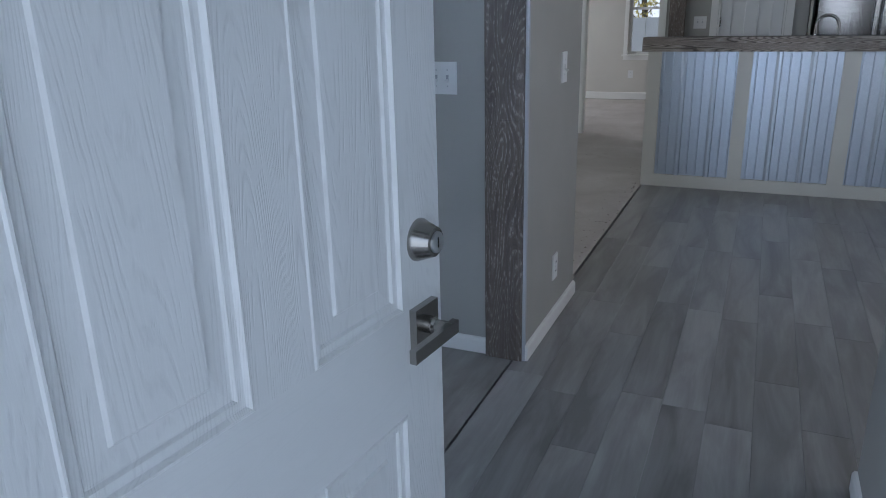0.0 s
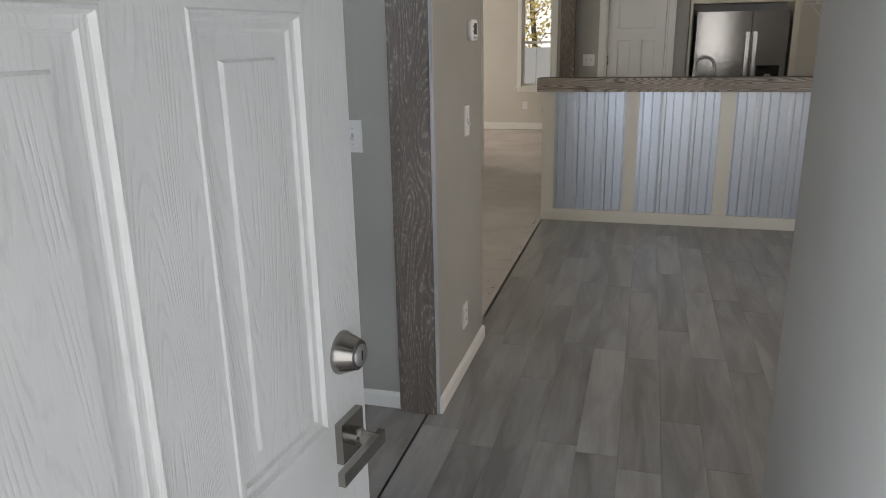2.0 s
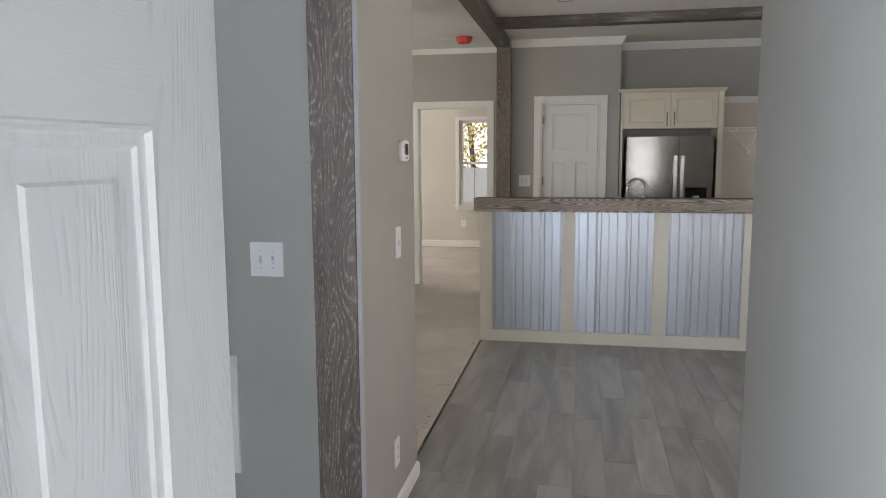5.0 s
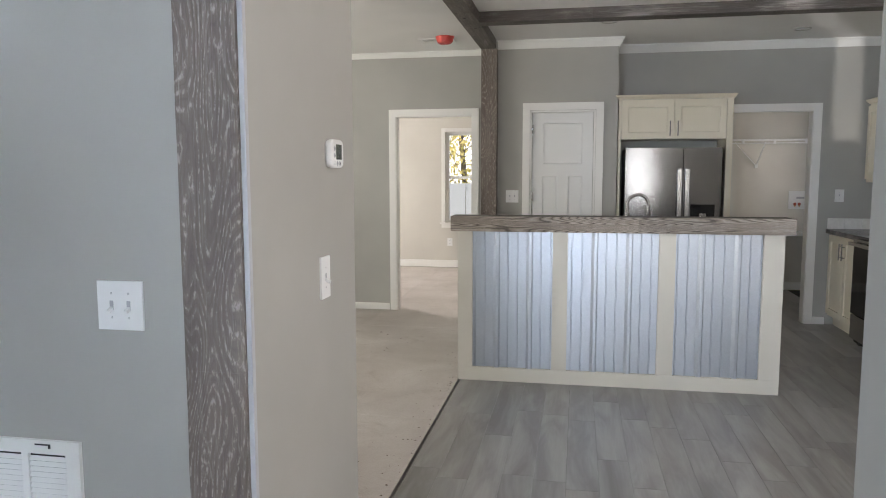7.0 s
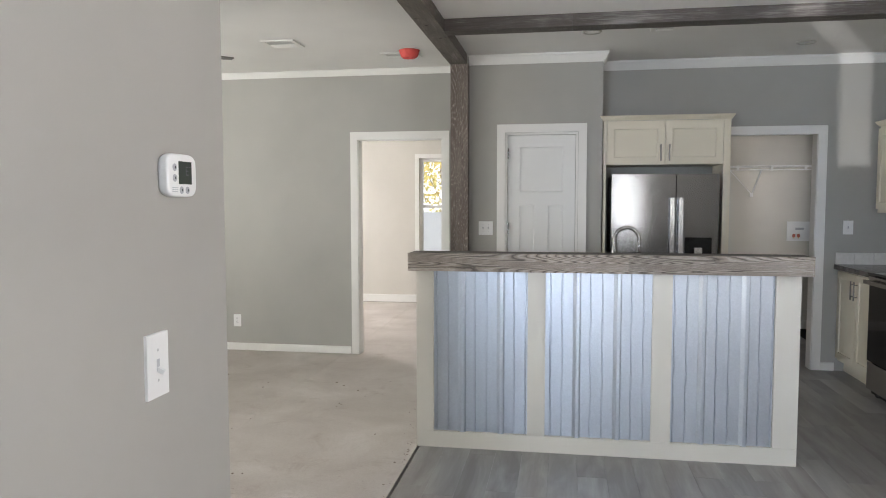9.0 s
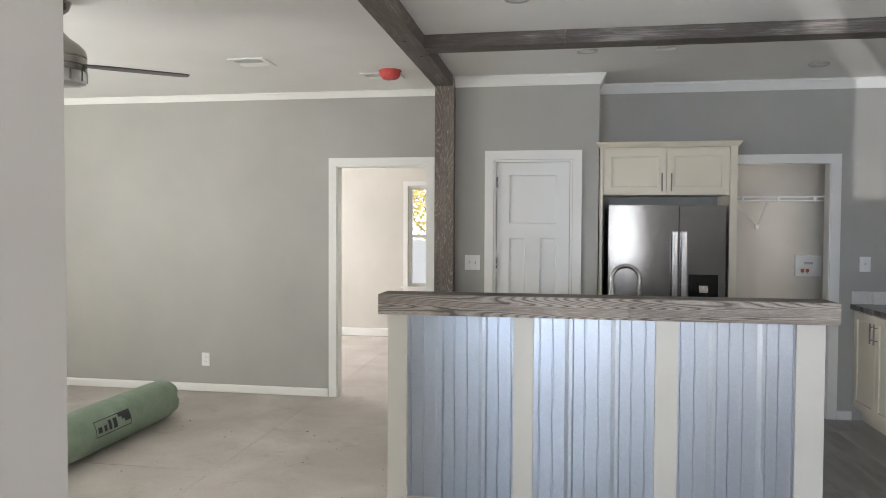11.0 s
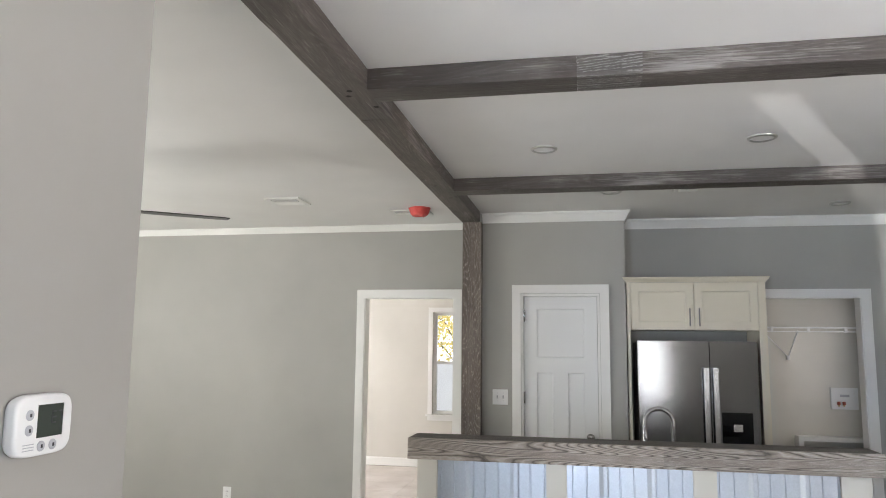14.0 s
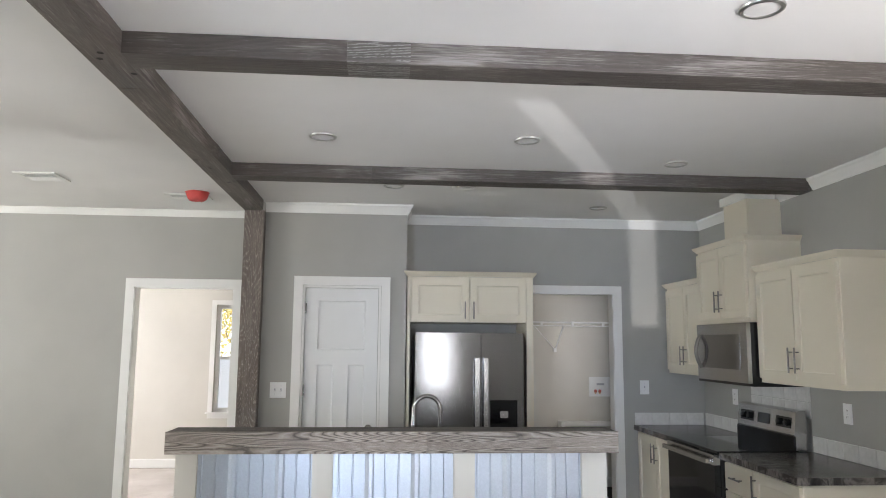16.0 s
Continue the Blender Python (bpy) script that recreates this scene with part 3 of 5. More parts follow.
base_run("baseboard_bedroom", [(-4.6, 12.0, 0), (0.2, 12.0, 0)], 0.11)
base_run("baseboard_laundry", [(1.0, 10.6, 0), (RIGHT, 10.6, 0)], 0.1)


def casing(name, x0, x1, z1, y, w=0.075, t=0.016, left=True):
    """Flat door casing on a wall that looks to -y, round an opening x0..x1 by z1, with jamb linings."""
    rows = [(x1 + 0.006, x1 + 0.006 + w, y - t, y, 0, z1 + 0.006), (x0 - 0.006 - w, x1 + 0.006 + w, y - t - 0.002, y, z1 + 0.006, z1 + 0.006 + w)]
    rows += [(x0 - 0.006 - w, x0 - 0.006, y - t, y, 0, z1 + 0.006)] if left else []
    structure(name, boxes(*rows), M_TRIM, "white painted door casing", "trim", bevel=0.003)


def lining(name, x0, x1, z1, y0, y1):
    structure(name, boxes((x0, x0 + 0.018, y0, y1, 0, z1), (x1 - 0.018, x1, y0, y1, 0, z1), (x0 + 0.018, x1 - 0.018, y0, y1, z1 - 0.018, z1)), M_TRIM, "white painted door jamb", "trim", bevel=0.002)


casing("trim_bedroom_casing", -1.640, -0.853, 2.022, BACK, 0.070)
lining("trim_bedroom_jamb", -1.657, -0.835, 2.04, BACK - 0.002, BACK + 0.117)
casing("trim_laundry_casing", 1.66, 2.370, 2.012, BACK, 0.072)
lining("trim_laundry_jamb", 1.62, 2.388, 2.04, BACK - 0.002, BACK + 0.117)
casing("trim_pantry_casing", -0.224, 0.372, 2.023, 8.028, 0.068)
lining("trim_pantry_jamb", -0.228, 0.376, 2.027, 8.026, 8.12)
structure("trim_entry_jamb", boxes((DOOR_F[0] - 0.0, DOOR_F[0] + 0.03, FRONT - 0.15, FRONT + 0.01, 0, 2.05), (DOOR_F[1] - 0.03, DOOR_F[1], FRONT - 0.15, FRONT + 0.01, 0, 2.05), (DOOR_F[0] + 0.03, DOOR_F[1] - 0.03, FRONT - 0.15, FRONT + 0.01, 2.02, 2.05)), M_TRIM, "white painted entry door frame", "trim", bevel=0.002)


def window(name, x0, x1, z0, z1, y0, y1, out=1, sill=True, rail=True, swap=False):
    """A single-hung white window in a wall along x; out is the side (in y) of the outdoors."""
    w = thing(name, ((y0 + y1) / 2, x0, z0) if swap else (x0, (y0 + y1) / 2, z0), "unseen narrow slot added to shape the light streak" if not rail else "white single-hung window with a meeting rail", "window", "", "structure")

    def boxes(*rows):
        bm = bmesh.new()
        for r in rows:
            box(bm, *((*r[2:4], *r[:2], *r[4:]) if swap else r))
        return bm

    f, ym = 0.045, (y0 + y1) / 2 + out * 0.02
    part("window_frame", boxes((x0, x0 + f, ym - 0.03, ym + 0.03, z0, z1), (x1 - f, x1, ym - 0.03, ym + 0.03, z0, z1), (x0 + f, x1 - f, ym - 0.03, ym + 0.03, z0, z0 + f), (x0 + f, x1 - f, ym - 0.03, ym + 0.03, z1 - f, z1)), M_TRIM, w, bevel=0.003)
    zm = (z0 + z1) / 2
    if rail:
        part("meeting_rail", boxes((x0 + f, x1 - f, ym - 0.02, ym + 0.02, zm - 0.02, zm + 0.02)), M_TRIM, w, bevel=0.003)
    for a, b in ((z0 + f, zm - 0.02), (zm + 0.02, z1 - f)) if rail else ((z0 + f, z1 - f),):
        p = part("pane", boxes((x0 + f, x1 - f, ym - 0.003, ym + 0.003, a, b)), M_GLASS, w)
        p.visible_shadow = False
    yi = y0 if out > 0 else y1
    c, s = 0.06, -0.014 * out
    lo, hi = sorted((yi, yi + s))
    part("casing", boxes((x0 - c, x0, lo, hi, z0, z1 + c), (x1, x1 + c, lo, hi, z0, z1 + c), (x0, x1, lo, hi, z1, z1 + c)), M_TRIM, w, bevel=0.003)
    if sill:
        lo, hi = sorted((ym - 0.03, yi - 0.05 * out))
        part("window_sill", boxes((x0 - c - 0.02, x1 + c + 0.02, min(yi, yi - 0.05 * out), max(yi, yi - 0.05 * out), z0 - 0.02, z0), (x0 - c, x1 + c, min(yi, yi - 0.012 * out), max(yi, yi - 0.012 * out), z0 - 0.08, z0 - 0.02)), M_TRIM, w, bevel=0.003)
    return w


window("window_1", -1.77, -1.02, 0.69, 2.06, 12.0, 12.14, 1)
# remaining windows are out of view, placed to admit the daylight lamps
window("assumed_window_2", *WIN_L, FRONT - 0.14, FRONT, -1)
window("added_slot_3", *STREAK_SLOT, FRONT - 0.14, FRONT, -1, True, False)
window("window_9", *WIN_F, FRONT - 0.14, FRONT, -1)
window("window_4", *WIN_D, FRONT - 0.14, FRONT, -1)
window("assumed_window_5", 1.9, 3.9, 0.8, 2.1, RIGHT, RIGHT + 0.14, 1, True, True, True)
window("assumed_window_6", 9.2, 10.0, 1.15, 2.05, RIGHT, RIGHT + 0.14, 1, True, True, True)
window("assumed_window_7", 4.3, 6.1, 0.8, 2.1, LEFT - 0.14, LEFT, -1, True, True, True)
window("assumed_window_8", 9.8, 11.2, 0.8, 2.1, -4.7, -4.6, -1, True, True, True)


def lumber(name, m, sx, sy, sz, mat, label, seams=(), pale_at=(), nails=()):
    """Rough-sawn timber from m's corner: boards with slightly uneven edges and plugged nail holes."""
    b = thing(name, m, label, "beam" if "beam" in name else "post")
    long = max(range(3), key=lambda i: (sx, sy, sz)[i])
    size = (sx, sy, sz)
    cuts = [0.0, *seams, size[long]]
    for k, (a, c) in enumerate(zip(cuts, cuts[1:])):
        bm = bmesh.new()
        n = max(2, int((c - a) / 0.12))
        rings = []
        o1, o2 = [i for i in range(3) if i != long]
        for i in range(n + 1):
            t = a + 0.0006 * (k > 0) + (c - a) * i / n
            ring = []
            for p, q in ((0, 0), (1, 0), (1, 1), (0, 1)):
                v = [0, 0, 0]
                v[long] = t
                j1 = 0.0026 * noise.noise(Vector((t * 6, p * 3 + k, 5 * q)))
                j2 = 0.0026 * noise.noise(Vector((t * 6, p * 3 + 9 + k, 5 * q)))
                v[o1] = p * size[o1] + j1
                v[o2] = q * size[o2] + j2
                ring.append(bm.verts.new(v))
            rings.append(ring)
        for r, s in zip(rings, rings[1:]):
            for i in range(4):
                bm.faces.new((r[i], r[(i + 1) % 4], s[(i + 1) % 4], s[i]))
        bm.faces.new(rings[0])
        bm.faces.new(list(reversed(rings[-1])))
        # the boards picked out here carry the beam's sheen in their colour
        part("board", bm, W_PALE if k in pale_at else mat, b, "pale stretch with painted sheen" if k in pale_at else "", bevel=0.004, local=True)
    for p in nails:
        part("nail_hole", lathe(bmesh.new(), [(0.012, -0.0034), (0.009, -0.0042), (0.002, -0.0036)], Matrix.Translation(p), 10), M_DARKGAP, b, "dark countersunk nail hole", local=True)
    return b


lumber("ceiling_beam", (-0.685, 3.49, 2.592), 0.142, 4.44, CEIL - 2.593, W_Y, "dark grey-stained rough wooden beam running under the ceiling", (1.76, 2.9), (), [(0.072, 1.39, 0), (0.050, 1.445, 0), (0.122, 1.585, 0), (0.060, 0.55, 0), (0.058, 3.08, 0), (0.088, 3.45, 0)])
lumber("ceiling_beam", (-0.543, 4.88, 2.592), RIGHT + 0.543, 0.15, CEIL - 2.593, W_X, "grey-stained wooden cross beam under the ceiling with a pale stretch of painted sheen", (0.79, 1.02), (1,))
lumber("ceiling_beam", (-0.543, 6.755, 2.594), RIGHT + 0.543, 0.145, CEIL - 2.595, W_X, "grey-stained wooden cross beam under the ceiling near the kitchen", (0.85, 2.2))
lumber("corner_post", (-0.682, 7.93, 0.0), 0.147, 0.097, 2.592, W_Z, "grey-stained wooden post below the main beam", (1.1,))
lumber("wall_post", (-0.690, 2.672, 0.0), 0.153, 0.027, CEIL - 0.002, W_Z, "dark grey-stained board cladding the entry wall corner", (0.98,))

# the corner's lit edge is put into this strip's paler colour
structure("trim_corner", boxes((-0.5360, -0.5235, 2.682, 2.6985, 0.0, CEIL - 0.002)), M_BEAD, "thin drywall corner bead beside the wooden board, its lit edge painted paler", "trim", bevel=0.002)

# ---- entry door ----
ang = math.atan2(0.995, 0.1)
HINGE = Vector((-0.268, 0.302, 0.012))
DW, DH, DT = 0.811, 2.015, 0.044
DM = Matrix.Translation(HINGE) @ Matrix.Rotation(ang, 4, "Z")
door = thing("door_1", DM, "white embossed six-panel entry door standing open inward", "door", "", "structure")
PROF = [(0.0025, -0.0022), (0.0055, -0.0024), (0.0095, 0.0040), (0.0125, 0.0046), (0.0200, 0.0046), (0.0235, 0.0086), (0.0260, 0.0090), (0.0520, 0.0076), (0.0555, 0.0036), (0.0580, 0.0034)]
PAN = [(a, b, c, d) for a, b in ((0.158, 0.386), (0.492, 0.700)) for c, d in ((0.24, 0.755), (0.927, 1.505), (1.618, 1.88))]
leaf = part("door_leaf", slab_with_panels(bmesh.new(), DW, DH, DT, PAN, PROF, both=True), M_EMBOSS, door, local=True)
leaf.data.materials.append(M_EMBOSS_RAIL)
for f in leaf.data.polygons:
    c = f.center
    if 0.158 < c.x < 0.700 and (c.y < 1e-4 or c.y > DT - 1e-4) and not any(z0 < c.z < z1 for z0, z1 in ((0.24, 0.755), (0.927, 1.505), (1.618, 1.88))):
        f.material_index = 1


def disc(bm, m, prof, seg=28):
    return lathe(bm, prof, m, seg)


OUTW = Matrix.Rotation(math.pi / 2, 4, "X")     # local z of a lathe to -y
bolt = part("deadbolt", disc(bmesh.new(), Matrix.Translation((DW - 0.062, 0, 1.028)) @ OUTW, [(0.033, 0.0), (0.033, 0.003), (0.030, 0.010), (0.024, 0.026), (0.0225, 0.030), (0.018, 0.031)]), M_NICKEL, door, "satin nickel deadbolt", True, local=True)
cyl = disc(bmesh.new(), Matrix.Translation((DW - 0.062, -0.0305, 1.028)) @ OUTW, [(0.0165, 0), (0.0165, 0.003), (0.015, 0.004)])
kc = part("key_cylinder", cyl, M_SCREW, bolt, "", True, local=True)
part("keyway", boxes((DW - 0.0635, DW - 0.0605, -0.0350, -0.0340, 1.020, 1.036)), M_BLACKP, bolt, local=True)
LZ = 0.892
lever = part("lever_rose", boxes((DW - 0.095, DW - 0.029, -0.012, 0.0, LZ - 0.033, LZ + 0.033)), M_NICKEL, door, "satin nickel square lever handle", bevel=0.002, local=True)
part("lever_neck", disc(bmesh.new(), Matrix.Translation((DW - 0.062, -0.012, LZ)) @ OUTW, [(0.014, 0), (0.014, 0.012), (0.0105, 0.016), (0.0105, 0.045)]), M_NICKEL, lever, "", True, local=True)
lv = bmesh.new()
box(lv, DW - 0.172, DW - 0.046, -0.058, -0.047, LZ - 0.011, LZ + 0.010)
part("lever", lv, M_NICKEL, lever, bevel=0.003, local=True)
for hz in (0.2, 1.0, 1.8):
    part("hinge", lathe(bmesh.new(), [(0.008, 0), (0.008, 0.1)], Matrix.Translation((-0.004, DT + 0.006, hz)), 12), M_NICKEL, door, "", True, local=True)

# ---- pantry door ----
pd = thing("door_2", (-0.206, 8.045, 0.008), "white three-panel interior pantry door, closed", "door", "", "structure")
SH = [(0.003, 0.009), (0.010, 0.0105)]
part("door_leaf", slab_with_panels(bmesh.new(), 0.560, 1.998, 0.035, [(0.098, 0.460, 1.525, 1.90), (0.098, 0.222, 0.24, 1.408), (0.336, 0.460, 0.24, 1.408)], SH), M_DOORWHITE, pd, local=True)
for hz in (0.25, 1.17, 1.80):
    part("hinge", boxes((-0.022, 0.008, -0.016, 0.0, hz, hz + 0.09)), M_NICKEL, pd, local=True, bevel=0.003)
kn = part("door_knob", disc(bmesh.new(), Matrix.Translation((0.50, 0, 0.927)) @ OUTW, [(0.03, 0), (0.03, 0.006), (0.012, 0.012), (0.012, 0.03), (0.024, 0.036), (0.028, 0.05), (0.022, 0.062), (0.004, 0.066)]), M_NICKEL, pd, "satin nickel round knob", True, local=True)
part("strike_plate", boxes((-0.8565, -0.853, BACK + 0.03, BACK + 0.06, 1.06, 1.15)), M_NICKEL, thing("strike_plate", (-0.853, BACK + 0.045, 1.1), "nickel latch strike on the bedroom jamb", "strike plate"))

# ---- island ----
isl = thing("kitchen_island", (0.48, 6.1, 0), "kitchen island faced with corrugated metal in cream frames", "island")
IX0, IX1, IY = -0.588, 1.532, 6.03
STILES = ((IX0, -0.487), (0.064, 0.163), (0.757, 0.863), (1.404, IX1))
part("body", boxes((IX0, IX1, IY + 0.022, 6.165, 0, 1.05)), M_ISLAND, isl)
for a, b in STILES:
    part("stile", boxes((a, b, IY, IY + 0.022, 0.096, 1.05)), M_ISLAND, isl, bevel=0.0015)
part("bottom_rail", boxes((IX0, IX1, IY - 0.001, IY + 0.022, 0.0, 0.0955)), M_ISLAND, isl, bevel=0.0015)
part("cabinet_body", boxes((IX0, IX1, 6.165, 6.74, 0.1, 0.875)), M_ISLAND, isl)
part("toe_kick", boxes((IX0, IX1, 6.165, 6.68, 0, 0.1)), M_DARKGAP, isl)
part("worktop", boxes((IX0 - 0.02, IX1 + 0.02, 6.166, 6.77, 0.876, 0.915)), M_LAM, isl, "dark stone-pattern laminate worktop", bevel=0.006)


def ribbed(x0, x1, z0, z1, y, phase):
    """Ribbed steel sheet: high ribs 0.226 m apart with two fine crimps between."""
    step = 0.226
    prof = []
    for k in range(-2, 6):
        c = x0 + phase + k * step
        prof += [(c - 0.026, 0), (c - 0.009, 0.020), (c - 0.006, 0.0212), (c + 0.009, 0.0212), (c + 0.012, 0.020), (c + 0.019, 0)]
        for q in (0.074, 0.140):
            prof += [(c + q - 0.0050, 0), (c + q - 0.0022, 0.0062), (c + q + 0.0018, 0.0062), (c + q + 0.0042, 0)]
    prof = [(px, h) for px, h in sorted(prof) if x0 < px < x1]
    prof = [(x0, 0)] + prof + [(x1, 0)]
    bm = bmesh.new()
    lo = [bm.verts.new((px, y - h, z0)) for px, h in prof]
    hi = [bm.verts.new((px, y - h, z1)) for px, h in prof]
    bl = [bm.verts.new((px, y - h + 0.001, z0)) for px, h in prof]
    for i in range(len(prof) - 1):
        bm.faces.new((lo[i], lo[i + 1], hi[i + 1], hi[i]))
        bm.faces.new((bl[i + 1], bl[i], lo[i], lo[i + 1]))
    return bm


for (a, b), ph in zip(((-0.486, 0.063), (0.164, 0.756), (0.864, 1.403)), (0.171, 0.182, 0.167)):
    part("metal_panel", ribbed(a, b, 0.097, 1.049, IY + 0.020, ph), M_GALV, isl, "galvanised ribbed steel sheet")

bar = thing("bar_top", (0.48, 6.09, 1.052), "thick grey-washed wooden bar top on the island", "bar top")
bx0, bx1 = -0.63, 1.582
for a, b in ((bx0, -0.31), (-0.3096, 0.05), (0.0504, 0.62), (0.6204, 1.13), (1.1304, bx1)):
    part("fascia_board", boxes((a, b, 5.985, 6.007, 1.052, 1.156)), W_BAR, bar, bevel=0.003)
part("top_board", boxes((bx0, bx1, 6.0074, 6.205, 1.10, 1.154)), W_BARTOP, bar, bevel=0.004)
part("under_board", boxes((bx0 + 0.03, bx1 - 0.03, 6.0074, 6.19, 1.0515, 1.0995)), W_BARTOP, bar)

fa = thing("faucet", (0.72, 6.52, 0.915), "brushed gooseneck kitchen faucet", "faucet")
arc = [(0.727, 6.52, 0.915), (0.727, 6.52, 1.20)] + [(0.652 + 0.075 * math.cos(a), 6.52, 1.215 + 0.075 * math.sin(a)) for a in [math.pi * i / 14 for i in range(15)]] + [(0.577, 6.52, 1.17)]
part("spout", tube(bmesh.new(), arc, 0.0125, 14), M_CHROME, fa, smooth=True)
part("spray_head", lathe(bmesh.new(), [(0.013, 0.09), (0.017, 0.06), (0.018, 0.0)], Matrix.Translation((0.577, 6.52, 1.082)), 16), M_CHROME, fa, smooth=True)
part("base", lathe(bmesh.new(), [(0.028, 0), (0.028, 0.012), (0.020, 0.02), (0.020, 0.09)], Matrix.Translation((0.727, 6.52, 0.915)), 20), M_CHROME, fa, smooth=True)
part("handle", tube(bmesh.new(), [(0.745, 6.52, 0.985), (0.79, 6.52, 0.99), (0.82, 6.52, 1.02)], 0.007, 10), M_CHROME, fa, smooth=True)

# ---- cabinets ----


def pull(parent, m, length=0.135):
    """Bar pull standing along local z; m is its middle on the door's face, face looking to -y."""
    h = part("handle", tube(bmesh.new(), [m @ Vector((0, -0.028, -length / 2)), m @ Vector((0, -0.028, length / 2))], 0.0055, 10), M_PULL, parent, "satin nickel bar pull", True)
    for z in (-length * 0.32, length * 0.32):
        part("post", tube(bmesh.new(), [m @ Vector((0, 0, z)), m @ Vector((0, -0.028, z))], 0.004, 8), M_PULL, h, "", True)


def shaker_door(parent, m, w, h, pull_at=None, name="door", pull_len=0.135, flat=False):
    pan = [] if flat else [(0.055, w - 0.055, 0.055, h - 0.055)]
    bm = slab_with_panels(bmesh.new(), w, h, 0.019, pan, [(0.002, 0.009), (0.009, 0.0105)])
    bm.transform(m)
    d = part(name, bm, M_CREAM, parent)
    if pull_at:
        pull(d, m @ Matrix.Translation((pull_at[0], 0, pull_at[1])) @ (Matrix.Rotation(math.pi / 2, 4, "Y") if flat else Matrix()), pull_len)
    return d


def crown_cap(parent, pts, name="crown_moulding"):
    part(name, sweep(bmesh.new(), pts, [(0, 0), (0.003, 0), (0.007, 0.008), (0.020, 0.024), (0.026, 0.034), (0.026, 0.040), (0, 0.040)]), M_CREAM, parent)


fc = thing("fridge_cabinet", (1.07, 8.25, 0), "cream cabinet surround with two doors over the refrigerator", "cabinet")
part("side_panel", boxes((0.580, 0.605, 8.036, BACK, 0, 2.112)), M_CREAM, fc)
part("side_panel", boxes((1.528, 1.582, 8.036, BACK, 0, 2.112)), M_CREAM, fc)
part("body", boxes((0.605, 1.528, 8.055, BACK, 1.752, 2.112)), M_CREAM, fc)
shaker_door(fc, at(0.612, 8.036, 1.757), 0.455, 0.340, (0.425, 0.09))
shaker_door(fc, at(1.075, 8.036, 1.757), 0.450, 0.340, (0.030, 0.09))
crown_cap(fc, [(0.578, BACK, 2.112), (0.578, 8.034, 2.112), (1.584, 8.034, 2.112), (1.584, BACK, 2.112)])

fr = thing("refrigerator", (1.05, 8.1, 0), "stainless side-by-side refrigerator with a black water dispenser", "refrigerator")
FX0, FX1, FY = 0.640, 1.468, 7.86
part("case", boxes((FX0 + 0.004, FX1 - 0.004, FY + 0.065, 8.46, 0.02, 1.655)), M_BLACKP, fr, bevel=0.004)
ld = part("door", boxes((FX0, 1.138, FY, FY + 0.06, 0.06, 1.668)), M_FRIDGE, fr, "brushed stainless door", bevel=0.010)
rd = part("door", boxes((1.144, FX1, FY, FY + 0.06, 0.06, 1.668)), M_FRIDGE, fr, "brushed stainless door", bevel=0.010)
for dd, x in ((ld, 1.108), (rd, 1.174)):
    h = part("handle", boxes((x - 0.017, x + 0.017, FY - 0.050, FY - 0.030, 0.62, 1.478)), M_STEEL, dd, "flat stainless bar handle", bevel=0.005)
    for z in (0.66, 1.44):
        part("standoff", boxes((x - 0.012, x + 0.012, FY - 0.031, FY, z - 0.02, z + 0.02)), M_STEEL, h)
dp = part("dispenser", boxes((1.212, 1.418, FY - 0.006, FY + 0.0, 0.86, 1.165)), M_BGLASS, rd, "black water and ice dispenser", bevel=0.004)
part("spout", boxes((1.285, 1.345, FY - 0.018, FY - 0.005, 1.035, 1.085)), M_STEEL, dp, bevel=0.004)
part("tray", boxes((1.235, 1.395, FY - 0.016, FY - 0.005, 0.872, 0.882)), M_STEEL, dp)


def wall_cabinet(y0, y1, z0, z1, front, label, deep_crown=True, side="left"):
    """Upper cabinet on the kitchen's side wall, looking to -x."""
    c = thing("wall_cabinet", ((front + RIGHT) / 2, (y0 + y1) / 2, z0), label, "cabinet", "kitchen wall cabinets")
    part("body", boxes((front + 0.020, RIGHT - 0.002, y0 + 0.001, y1 - 0.001, z0, z1)), M_CREAM, c, bevel=0.0015)
    w = (y1 - y0) / 2 - 0.018
    shaker_door(c, at(front, y1 - 0.014, z0 + 0.03, FACE_LEFT), w, z1 - z0 - 0.05, (w - 0.03, 0.12), pull_len=0.15)
    shaker_door(c, at(front, y1 - 0.022 - w, z0 + 0.03, FACE_LEFT), w, z1 - z0 - 0.05, (0.03, 0.12), pull_len=0.15)
    crown_cap(c, [(RIGHT - 0.002, y1, z1), (front + 0.012, y1, z1), (front + 0.012, y0, z1), (RIGHT - 0.002, y0, z1)])
    return c


wall_cabinet(7.692, 8.45, 1.355, 2.07, 2.83, "cream shaker wall cabinet in the kitchen corner")
wall_cabinet(6.055, 6.925, 1.355, 2.07, 2.83, "cream shaker wall cabinet at the kitchen's open end")
mc = wall_cabinet(6.930, 7.688, 1.745, 2.285, 2.775, "taller cream shaker cabinet above the microwave")
du = thing("duct_cover", (3.03, 7.32, 2.325), "cream boxed duct cover between cabinet and ceiling", "duct cover")
part("chase", boxes((2.92, RIGHT - 0.002, 7.15, 7.49, 2.325, CEIL - 0.06)), M_CREAM, du)
part("crown_moulding", sweep(bmesh.new(), [(RIGHT - 0.05, 7.49, CEIL - 0.06), (2.92, 7.49, CEIL - 0.06), (2.92, 7.15, CEIL - 0.06), (RIGHT - 0.05, 7.15, CEIL - 0.06)], [(-0.005, 0), (-0.014, 0.022), (-0.024, 0.045), (-0.027, 0.059), (0.02, 0.059), (0.02, 0)]), M_TRIM, du)

